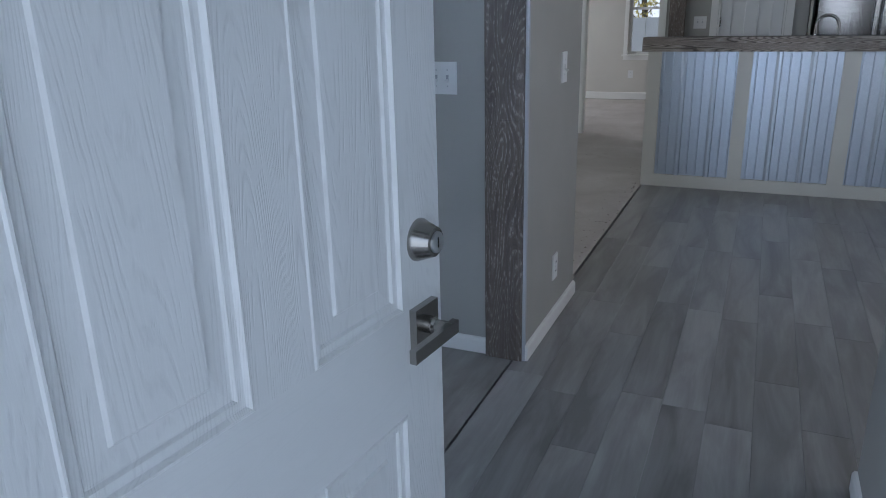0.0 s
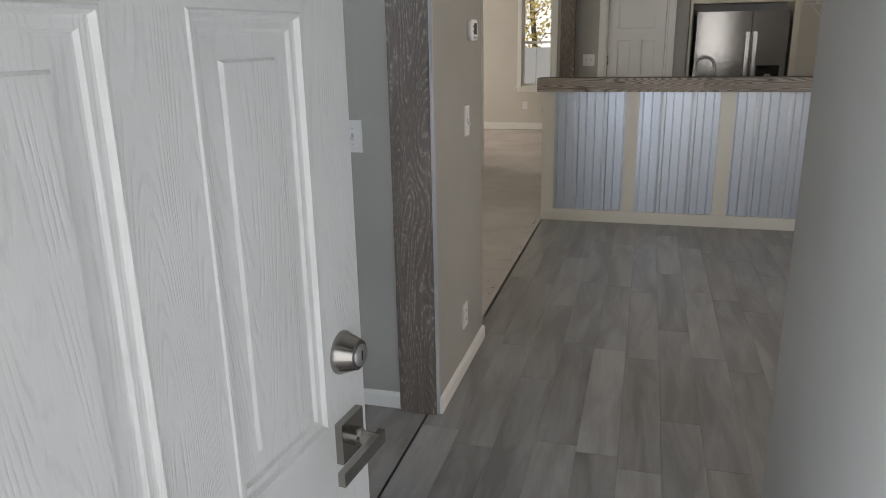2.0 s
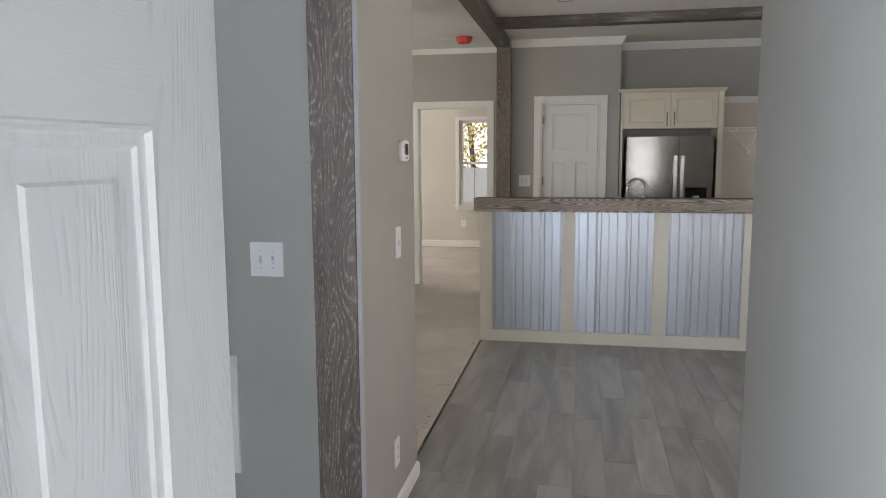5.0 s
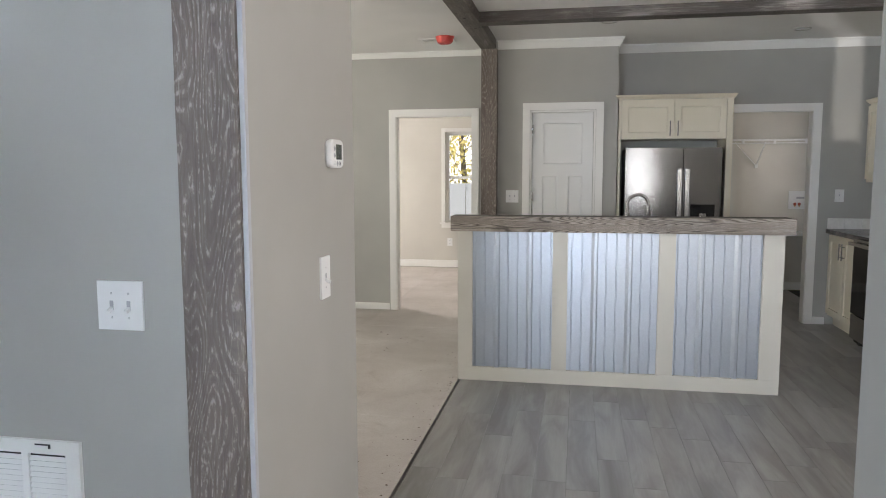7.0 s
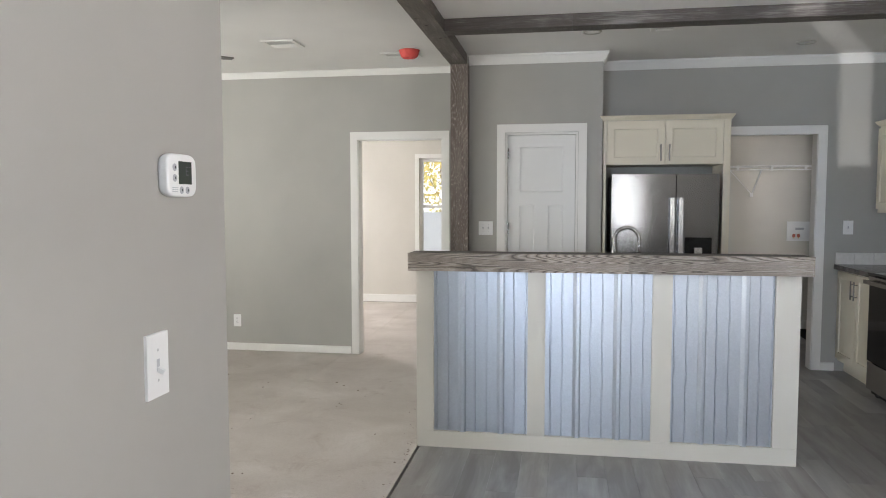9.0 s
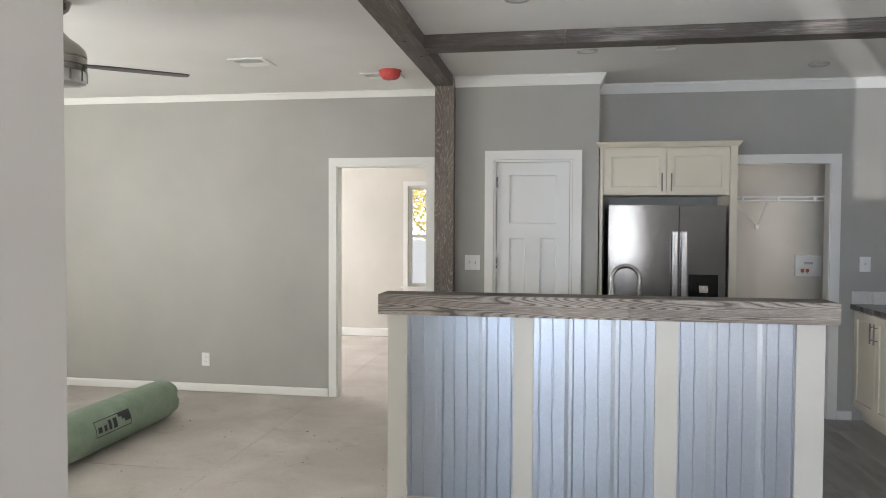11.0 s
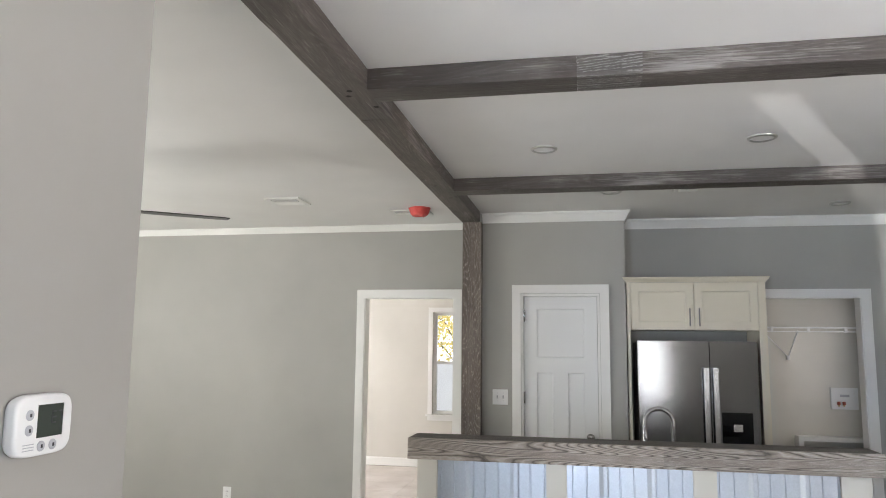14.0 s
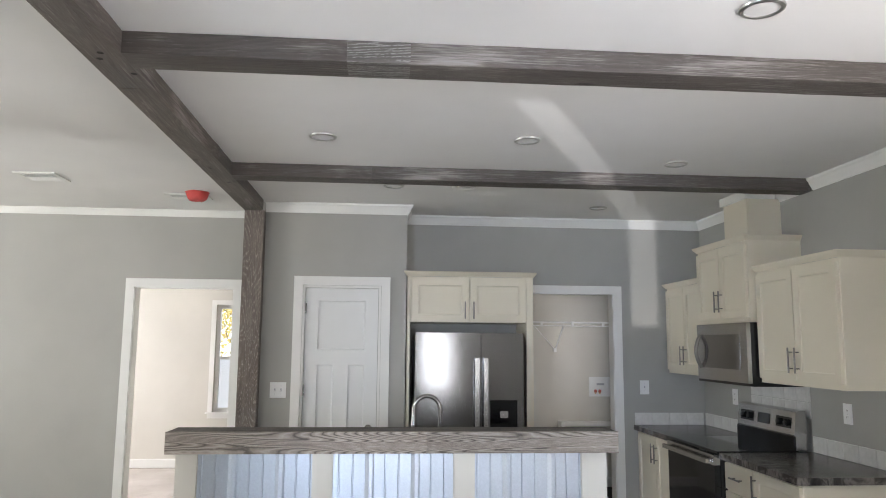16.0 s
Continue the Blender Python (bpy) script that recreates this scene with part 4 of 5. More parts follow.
mw = thing("microwave", (2.95, 7.31, 1.32), "stainless over-range microwave with a dark window", "microwave")
mx = 2.765
part("case", boxes((mx + 0.03, RIGHT - 0.003, 6.933, 7.685, 1.325, 1.742)), M_BLACKP, mw, bevel=0.004)
md = part("door", boxes((mx, mx + 0.029, 6.935, 7.683, 1.345, 1.740)), M_STEEL, mw, "dark stainless microwave door", bevel=0.004)
part("window", boxes((mx - 0.002, mx + 0.001, 7.03, 7.555, 1.43, 1.665)), M_MWGLASS, md, "smoky glass window", bevel=0.0008)
part("handle", tube(bmesh.new(), [(mx - 0.004, 7.615, 1.43)] + [(mx - 0.008 - 0.035 * math.sin(math.pi * i / 8), 7.615, 1.43 + 0.235 * i / 8) for i in range(1, 8)] + [(mx - 0.004, 7.615, 1.665)], 0.014, 12), M_PULL, md, "curved dark steel handle", True)
part("vent_strip", boxes((mx + 0.004, mx + 0.03, 6.935, 7.683, 1.327, 1.343)), M_BLACKP, mw)


def base_cabinet(y0, y1, label, drawers):
    c = thing("base_cabinet", (2.85, (y0 + y1) / 2, 0), label, "cabinet", "kitchen base cabinets")
    f = 2.565
    part("body", boxes((f + 0.020, RIGHT - 0.002, y0, y1, 0.095, 0.876)), M_CREAM, c, bevel=0.0015)
    part("toe_kick", boxes((f + 0.075, RIGHT - 0.002, y0, y1, 0, 0.095)), M_CREAM, c)
    if not drawers:
        w = (y1 - y0) / 2 - 0.012
        shaker_door(c, at(f, y1 - 0.008, 0.115, FACE_LEFT), w, 0.745, (w - 0.03, 0.62), pull_len=0.15)
        shaker_door(c, at(f, y1 - 0.014 - w, 0.115, FACE_LEFT), w, 0.745, (0.03, 0.62), pull_len=0.15)
    else:
        m = y1 - 0.36
        for z, h in ((0.70, 0.16), (0.42, 0.265), (0.115, 0.29)):
            shaker_door(c, at(f, y1 - 0.010, z, FACE_LEFT), 0.335, h, (0.1675, h / 2), "drawer", 0.13, True)
        w = m - y0 - 0.014
        shaker_door(c, at(f, m, 0.115, FACE_LEFT), w, 0.745, (0.03, 0.65), pull_len=0.15)


base_cabinet(7.672, BACK - 0.002, "cream base cabinet with two shaker doors in the corner", False)
base_cabinet(6.06, 6.908, "cream base cabinet with drawers and a door", True)
for y0, y1, lab in ((7.672, BACK - 0.001, "dark stone-pattern laminate worktop in the corner"), (6.035, 6.908, "dark stone-pattern laminate worktop beside the range")):
    w = thing("worktop", (2.85, (y0 + y1) / 2, 0.876), lab, "worktop")
    part("slab", boxes((2.535, RIGHT - 0.001, y0, y1, 0.8765, 0.915)), M_LAM, w, bevel=0.008)

rg = thing("range", (2.85, 7.29, 0), "stainless electric range with black glass top", "range")
RY0, RY1 = 6.912, 7.668
part("body", boxes((2.545, RIGHT - 0.04, RY0, RY1, 0.02, 0.905)), M_BLACKP, rg, bevel=0.003)
part("cooktop", boxes((2.525, RIGHT - 0.10, RY0, RY1, 0.906, 0.922)), M_BGLASS, rg, "black glass cooktop", bevel=0.004)
od = part("oven_door", boxes((2.505, 2.543, RY0 + 0.004, RY1 - 0.004, 0.27, 0.895)), M_BGLASS, rg, "black glass oven door", bevel=0.006)
part("top_trim", boxes((2.500, 2.544, RY0 + 0.003, RY1 - 0.003, 0.835, 0.897)), M_STEEL, od, "", bevel=0.003)
part("handle", boxes((2.455, 2.475, RY0 + 0.02, RY1 - 0.02, 0.845, 0.872)), M_STEEL, od, "stainless oven handle", bevel=0.006)
for y in (RY0 + 0.05, RY1 - 0.05):
    part("standoff", boxes((2.474, 2.501, y - 0.012, y + 0.012, 0.85, 0.868)), M_STEEL, od)
part("storage_drawer", boxes((2.508, 2.543, RY0 + 0.004, RY1 - 0.004, 0.06, 0.26)), M_STEEL, rg, "stainless storage drawer", bevel=0.005)
for y in (RY0 + 0.06, RY1 - 0.06):
    part("foot", boxes((2.56, 2.60, y - 0.02, y + 0.02, 0, 0.021)), M_BLACKP, rg)
bg = bmesh.new()
prof = ((3.055, 0.923), (3.045, 1.02), (3.062, 1.165), (3.09, 1.175), (3.128, 1.175), (3.128, 0.923))
lo = [bg.verts.new((x, RY0 + 0.003, z)) for x, z in prof]
hi = [bg.verts.new((x, RY1 - 0.003, z)) for x, z in prof]
for i in range(len(prof)):
    bg.faces.new((lo[i], lo[(i + 1) % 6], hi[(i + 1) % 6], hi[i]))
bg.faces.new(lo), bg.faces.new(list(reversed(hi)))
bgp = part("backguard", bg, M_STEEL, rg, "stainless control panel", bevel=0.003)
part("lower_panel", boxes((3.040, 3.054, RY0 + 0.003, RY1 - 0.003, 0.9225, 1.012)), M_BGLASS, rg)
for ya, yb in ((7.44, 7.62), (7.22, 7.38), (6.96, 7.14)):
    q = bmesh.new()
    box(q, -0.0025, 0.003, ya, yb, -0.035, 0.035)
    q.transform(Matrix.Translation((3.0535, 0, 1.092)) @ Matrix.Rotation(radians(6.6), 4, "Y"))
    pn = part("control_display", q, M_BGLASS, bgp, "black control inset")
    if abs(ya - 7.22) > 0.01:
        for yy in (ya + 0.045, yb - 0.045):
            part("knob", lathe(bmesh.new(), [(0.022, 0), (0.020, 0.018), (0.017, 0.02)], Matrix.Translation((3.051, yy, 1.092)) @ Matrix.Rotation(radians(-90 + 6.6), 4, "Y"), 18), M_BLACKP, bgp, "black control knob", True)


# ---- wall plates and fixtures ----


def plate(name, m, w, h, label, category, gangs=1, kind="toggle"):
    """A cover plate; face to -y of m, m at its lower middle."""
    p = thing(name, m, label, category)
    part("cover", boxes((-w / 2, w / 2, -0.006, 0, 0, h)), M_PLASTIC, p, bevel=0.002, local=True)
    for g in range(gangs):
        x = (g - (gangs - 1) / 2) * 0.046
        if kind == "toggle":
            part("slot", boxes((x - 0.0048, x + 0.0048, -0.0068, -0.006, h / 2 - 0.012, h / 2 + 0.012)), M_PALEINK, p, local=True)
            t = bmesh.new()
            box(t, x - 0.0042, x + 0.0042, -0.022, -0.004, -0.0045, 0.0045)
            t.transform(Matrix.Translation((0, 0, h / 2 - 0.005)) @ Matrix.Rotation(radians(24), 4, "X"))
            part("toggle", t, M_PLASTIC, p, bevel=0.001, local=True)
        elif kind == "outlet":
            for zz in (h / 2 - 0.02, h / 2 + 0.02):
                r = part("receptacle", boxes((x - 0.016, x + 0.016, -0.008, -0.006, zz - 0.013, zz + 0.013)), M_PLASTIC, p, bevel=0.0008, local=True)
                for dx in (-0.006, 0.006):
                    part("slot", boxes((x + dx - 0.0012, x + dx + 0.0012, -0.0086, -0.008, zz - 0.004, zz + 0.006)), M_BLACKP, r, local=True)
        for zz in ((h / 2 - 0.030, h / 2 + 0.030) if kind == "toggle" else (h / 2,)):
            part("screw", lathe(bmesh.new(), [(0.003, 0), (0.0026, 0.001)], Matrix.Translation((x, -0.006, zz)) @ OUTW, 10), M_SCREW, p, local=True)
    return p


plate("switch_plate", at(-0.872, 2.70, 1.068), 0.122, 0.121, "white double toggle switch plate", "switch plate", 2)
plate("switch_plate", at(-0.393, 8.028, 1.166), 0.12, 0.117, "white double toggle switch plate beside the pantry", "switch plate", 2)
plate("switch_plate", at(-0.525, 3.184, 1.074, FACE_RIGHT), 0.075, 0.126, "white single toggle switch plate", "switch plate", 1)
plate("outlet", at(-0.525, 3.12, 0.13 + 0.08, FACE_RIGHT), 0.072, 0.116, "white wall outlet near the floor", "outlet", 1, "outlet")
plate("outlet", at(-2.881, BACK, 0.232), 0.075, 0.118, "white wall outlet above the baseboard", "outlet", 1, "outlet")
plate("switch_plate", at(2.636, BACK, 1.17), 0.078, 0.117, "white switch plate beside the laundry doorway", "switch plate", 1)
plate("outlet", at(RIGHT, 6.54, 1.13, FACE_LEFT), 0.078, 0.12, "white outlet above the worktop", "outlet", 1, "outlet")
plate("outlet", at(RIGHT, 7.93, 1.13, FACE_LEFT), 0.078, 0.12, "white outlet in the kitchen corner", "outlet", 1, "outlet")
plate("outlet", at(-1.70, 12.0, 0.33), 0.078, 0.12, "white outlet below the bedroom window", "outlet", 1, "outlet")

th = thing("thermostat", at(-0.525, 3.266, 1.4655, FACE_RIGHT), "white digital thermostat with a grey display", "thermostat")


def rounded_slab(w, h, steps):
    """A superellipse slab in x and z; steps: (depth to -y, scale) pairs."""
    bm = bmesh.new()
    rings = []
    for d, k in steps:
        ring = []
        for i in range(56):
            a = 2 * math.pi * i / 56
            c, q = math.cos(a), math.sin(a)
            ring.append(bm.verts.new((k * w / 2 * math.copysign(abs(c) ** 0.42, c), -d, h / 2 + k * h / 2 * math.copysign(abs(q) ** 0.42, q))))
        rings.append(ring)
    for r, t in zip(rings, rings[1:]):
        for i in range(56):
            bm.faces.new((r[i], r[(i + 1) % 56], t[(i + 1) % 56], t[i]))
    bm.faces.new(rings[0]), bm.faces.new(list(reversed(rings[-1])))
    return bm


part("housing", rounded_slab(0.113, 0.087, [(0.0, 0.93), (0.006, 0.95), (0.0075, 1.0), (0.016, 1.0), (0.0195, 0.985), (0.0215, 0.95), (0.0222, 0.90)]), M_PLASTIC, th, smooth=True, local=True)
ds = part("display", boxes((-0.016, 0.034, -0.0230, -0.0215, 0.026, 0.072)), M_LCD, th, "dark grey display", local=True)
part("display_bezel", boxes((0.0342, 0.0375, -0.0236, -0.0215, 0.025, 0.073)), M_PLASTIC, th, local=True)
for a, c, d, e in ((0.012, 0.020, 0.044, 0.046), (0.012, 0.020, 0.052, 0.054), (0.012, 0.020, 0.060, 0.062), (0.011, 0.0125, 0.045, 0.061), (0.024, 0.032, 0.060, 0.062), (0.0305, 0.032, 0.045, 0.061)):
    part("digit_bar", boxes((a, c, -0.0235, -0.0230, d, e)), M_INK, ds, local=True)
for x, z in ((-0.031, 0.059), (-0.031, 0.038), (-0.006, 0.014), (0.017, 0.014)):
    bt = part("button", lathe(bmesh.new(), [(0.0078, 0), (0.0074, 0.0014), (0.0058, 0.0022)], Matrix.Translation((x, -0.0216, z)) @ OUTW, 18), M_PALEINK, th, "grey ringed button", True, local=True)
    part("arrow", boxes((x - 0.0016, x + 0.0016, -0.0244, -0.0237, z - 0.0025, z + 0.0025)), M_INK, bt, "dark arrow mark", local=True)
for z in (0.010, 0.014, 0.018):
    part("print_line", boxes((-0.041, -0.020, -0.0228, -0.0218, z, z + 0.0012)), M_PALEINK, th, local=True)

# return-air grille on the partition
gr = thing("return_grille", (-1.16, 2.70, 0.36), "white louvred return-air grille with a paint chip", "vent")
GX0, GX1, GZ0, GZ1 = -1.305, -1.004, 0.33, 0.772
part("frame", boxes((GX0, GX1, 2.688, 2.70, GZ1 - 0.035, GZ1), (GX0, GX1, 2.688, 2.70, GZ0, GZ0 + 0.035), (GX0, GX0 + 0.025, 2.688, 2.70, GZ0 + 0.035, GZ1 - 0.035), (GX1 - 0.04, GX1, 2.688, 2.70, GZ0 + 0.035, GZ1 - 0.035), (-1.172, -1.152, 2.688, 2.70, GZ0 + 0.035, GZ1 - 0.035)), M_TRIM, gr)
part("backing", boxes((GX0 + 0.02, GX1 - 0.02, 2.6975, 2.6995, GZ0 + 0.03, GZ1 - 0.03)), M_DARKGAP, gr)
z = GZ0 + 0.04
while z < GZ1 - 0.04:
    for a, c in ((GX0 + 0.026, -1.173), (-1.151, GX1 - 0.041)):
        s = bmesh.new()
        box(s, a, c, -0.0008, 0.0008, 0, 0.0125)
        s.transform(Matrix.Translation((0, 2.6895, z)) @ Matrix.Rotation(radians(-32), 4, "X"))
        part("slat", s, M_TRIM, gr)
    z += 0.0145
part("paint_chip", boxes((-1.13, -1.085, 2.6870, 2.6879, GZ1 - 0.012, GZ1 - 0.008), (-1.092, -1.085, 2.6870, 2.6879, GZ1 - 0.020, GZ1 - 0.012)), M_INK, gr)


def ceiling_can(x, y):
    c = thing("recessed_light", (x, y, CEIL), "white recessed ceiling light, switched off", "ceiling light", "recessed ceiling lights")
    part("trim_ring", lathe(bmesh.new(), [(0.058, 0.004), (0.056, -0.008), (0.062, -0.010), (0.070, -0.006), (0.072, -0.0005), (0.069, 0.002)], Matrix.Translation((x, y, CEIL - 0.002)), 32, False), M_CANRING, c, "satin metal trim ring", True)
    part("lens", lathe(bmesh.new(), [(0.0575, -0.0012), (0.0575, -0.003), (0.03, -0.0042), (0.002, -0.0046)], Matrix.Translation((x, y, CEIL - 0.0015)), 32), M_CANLENS, c, "pale diffuser", True)


for x, y in ((0.06, 6.13), (1.148, 6.08), (2.135, 6.48), (2.09, 7.92), (1.60, 4.49), (0.45, 7.29)):
    ceiling_can(x, y)


def ceiling_vent(x0, x1, y0, y1, label):
    v = thing("ceiling_vent", ((x0 + x1) / 2, (y0 + y1) / 2, CEIL), label, "vent")
    z = CEIL - 0.001
    part("frame", boxes((x0, x1, y0, y0 + 0.03, z - 0.010, z), (x0, x1, y1 - 0.03, y1, z - 0.010, z), (x0, x0 + 0.03, y0 + 0.03, y1 - 0.03, z - 0.010, z), (x1 - 0.03, x1, y0 + 0.03, y1 - 0.03, z - 0.010, z)), M_TRIM, v, bevel=0.003)
    part("backing", boxes((x0 + 0.03, x1 - 0.03, y0 + 0.03, y1 - 0.03, z - 0.003, z - 0.001)), M_PALEINK, v)
    n = max(5, int((y1 - y0) / 0.03))
    for i in range(n):
        y = y0 + 0.035 + (y1 - y0 - 0.07) * (i + 0.5) / n
        s = bmesh.new()
        box(s, x0 + 0.03, x1 - 0.03, -0.011, 0.011, -0.0007, 0.0007)
        s.transform(Matrix.Translation((0, y, z - 0.007)) @ Matrix.Rotation(radians(28 if i < n / 2 else -28), 4, "X"))
        part("slat", s, M_TRIM, v)


ceiling_vent(-2.03, -1.765, 7.165, 7.42, "white louvred ceiling air register")
ceiling_vent(-1.24, -0.93, 7.75, 7.965, "white louvred ceiling air register beside the smoke alarm")
ceiling_vent(0.86, 1.04, 7.20, 7.34, "small white ceiling register near the kitchen")
sm = thing("smoke_alarm", (-0.985, 7.70, CEIL), "smoke alarm wrapped in a red dust cover", "smoke alarm")
prof = [(0.002, -0.064), (0.030, -0.066), (0.052, -0.064), (0.066, -0.052), (0.073, -0.034), (0.079, -0.014), (0.086, -0.004), (0.080, -0.001)]
b = lathe(bmesh.new(), prof, Matrix.Translation((-0.985, 7.70, CEIL)), 40)
for v in b.verts:
    d = v.co - Vector((-0.985, 7.70, CEIL))
    a = math.atan2(d.y, d.x)
    k = 1 + 0.10 * noise.noise(Vector((math.cos(a) * 2.6, math.sin(a) * 2.6, d.z * 45))) + 0.03 * math.sin(13 * a + d.z * 90)
    d.x *= k
    d.y *= k
    d.z *= 1 + 0.12 * noise.noise(Vector((d.x * 60, d.y * 60, 3.1)))
    v.co = d + Vector((-0.985, 7.70, CEIL))
part("dust_cover", b, M_RED, sm, "crinkled red plastic cover", True)
part("base", lathe(bmesh.new(), [(0.078, -0.009), (0.078, -0.001)], Matrix.Translation((-0.985, 7.70, CEIL)), 32), M_PLASTIC, sm)

# ---- ceiling fan ----
FH = Vector((-2.33, 5.84, 0))
fan = thing("ceiling_fan", (FH.x, FH.y, CEIL), "brushed nickel ceiling fan with thin dark blades at rest", "ceiling fan")
T = Matrix.Translation(FH)
part("canopy", lathe(bmesh.new(), [(0.068, 2.689), (0.066, 2.665), (0.052, 2.63), (0.030, 2.612), (0.014, 2.608)], T, 32), M_NICKEL, fan, smooth=True)
part("down_rod", lathe(bmesh.new(), [(0.0125, 2.61), (0.0125, 2.52)], T, 16), M_NICKEL, fan, smooth=True)
part("motor_housing", lathe(bmesh.new(), [(0.02, 2.53), (0.03, 2.515), (0.06, 2.485), (0.105, 2.455), (0.132, 2.425), (0.139, 2.40), (0.139, 2.388), (0.136, 2.385), (0.136, 2.383), (0.139, 2.380), (0.139, 2.345), (0.136, 2.343), (0.136, 2.341), (0.139, 2.339), (0.139, 2.312), (0.12, 2.305)], T, 48), M_NICKEL, fan, smooth=True)
lk = part("light_kit", lathe(bmesh.new(), [(0.134, 2.311), (0.137, 2.27), (0.128, 2.248), (0.08, 2.238), (0.004, 2.236)], T, 48), M_FROST, fan, "frosted ribbed glass light", True)
for k in range(12):
    a = 2 * math.pi * k / 12
    c = bmesh.new()
    box(c, -0.004, 0.004, 0.136, 0.141, 2.255, 2.312)
    c.transform(T @ Matrix.Rotation(a, 4, "Z"))
    part("clip", c, M_NICKEL, lk)
for k in range(3):
    a = radians(36.7 + 120 * k)
    bl = bmesh.new()
    w0, w1 = 0.045, 0.062
    v = []
    for r, w in ((0.13, w0), (0.22, w1), (0.62, 0.055), (0.655, 0.04)):
        v.append([bl.verts.new((r, s * w, zz - 0.0)) for s in (-1, 1) for zz in (-0.003, 0.003)])
    for p, q in zip(v, v[1:]):
        for i, j in ((0, 1), (1, 3), (3, 2), (2, 0)):
            bl.faces.new((p[i], p[j], q[j], q[i]))
    bl.faces.new((v[0][0], v[0][2], v[0][3], v[0][1])), bl.faces.new((v[-1][0], v[-1][1], v[-1][3], v[-1][2]))
    bl.transform(T @ Matrix.Translation((0, 0, 2.352)) @ Matrix.Rotation(a, 4, "Z") @ Matrix.Rotation(radians(3), 4, "X"))
    part("blade", bl, M_EMBER, fan, "thin dark fan blade", bevel=0.001)

# ---- carpet pad roll ----
RR, RX = 0.150, -2.78
roll = thing("carpet_pad_roll", (RX, 6.55, 0), "roll of pad wrapped in green plastic lying on the subfloor", "carpet roll")
b = bmesh.new()
rings = []
SEG = 40
for i in range(25):
    y = 5.72 + 1.86 * i / 24
    ring = []
    for k in range(SEG):
        a = 2 * math.pi * k / SEG
        r = RR * (1 + 0.018 * noise.noise(Vector((math.cos(a) * 2, math.sin(a) * 2, y * 3)))) * (0.95 + 0.10 * noise.noise(Vector((math.cos(a) * 3, math.sin(a) * 3, i))) if i in (0, 24) else 1.0)
        yy = y + (0.035 * noise.noise(Vector((math.cos(a) * 2.2, math.sin(a) * 2.2, 7.0 + i))) if i in (0, 24) else 0.0)
        ring.append(b.verts.new((RX + r * math.cos(a), yy, max(0.0, 0.147 + r * math.sin(a)))))
    rings.append(ring)
for p, q in zip(rings, rings[1:]):
    for k in range(SEG):
        b.faces.new((p[k], p[(k + 1) % SEG], q[(k + 1) % SEG], q[k]))
for ring, flip in ((rings[0], 1), (rings[-1], -1)):
    inner = [b.verts.new(((v.co.x - RX) * 0.35 + RX, v.co.y + 0.02 * flip, (v.co.z - 0.147) * 0.35 + 0.147)) for v in ring]
    for k in range(SEG):
        b.faces.new((ring[k], ring[(k + 1) % SEG], inner[(k + 1) % SEG], inner[k]))
    b.faces.new(inner)
wrap = part("wrap", b, M_PAD, roll, smooth=True)


def on_roll(y0, y1, a0, a1, lift=0.0022):
    """A patch of print on the roll's wrap, between two angles."""
    q = bmesh.new()
    n = 8
    rows = []
    for i in range(n + 1):
        a = radians(a0 + (a1 - a0) * i / n)
        rr = RR * 1.012 + lift
        rows.append([q.verts.new((RX + rr * math.cos(a), y, 0.147 + rr * math.sin(a))) for y in (y0, y1)])
    for r, s in zip(rows, rows[1:]):
        q.faces.new((r[0], r[1], s[1], s[0]))
    return q


for y0, y1, a0, a1 in ((6.55, 6.93, 33, 35), (6.55, 6.93, -5, -3), (6.55, 6.556, -3, 33), (6.924, 6.93, -3, 33), (6.86, 6.924, 8, 33), (6.83, 6.86, 16, 33), (6.80, 6.83, 24, 33)):
    part("print_bar", on_roll(y0, y1, a0, a1), M_INK, wrap)
for y0, y1, a0, a1 in ((6.575, 6.615, 4, 18), (6.635, 6.665, 4, 18), (6.685, 6.715, 3, 27), (6.735, 6.775, 2, 27)):
    part("print_bar", on_roll(y0, y1, a0, a1), M_INK, wrap)

# ---- dirt on the subfloor ----
rnd = random.Random(23)
crumbs = bmesh.new()
for i in range(170):
    near = i < 90
    x = -0.60 - abs(rnd.gauss(0, 0.07)) if near else rnd.uniform(-3.2, -0.65)
    y = rnd.uniform(3.6, 7.6)
    s = rnd.uniform(0.003, 0.009) * (1.0 if near else 1.4)
    a = rnd.uniform(0, 3.14)
    ring = [(x + s * q * math.cos(a + k * 1.2566), y + s * q * math.sin(a + k * 1.2566)) for k in range(5) for q in (rnd.uniform(0.5, 1.2),)]
    lo = [crumbs.verts.new((p[0], p[1], -0.0062)) for p in ring]
    top = crumbs.verts.new((x, y, -0.006 + s * 0.5))
    for k in range(5):
        crumbs.faces.new((lo[k], lo[(k + 1) % 5], top))
tagged(obj("floor_debris", crumbs, M_BARK), "scattered brown wood crumbs on the subfloor", "debris", "", "stuff")

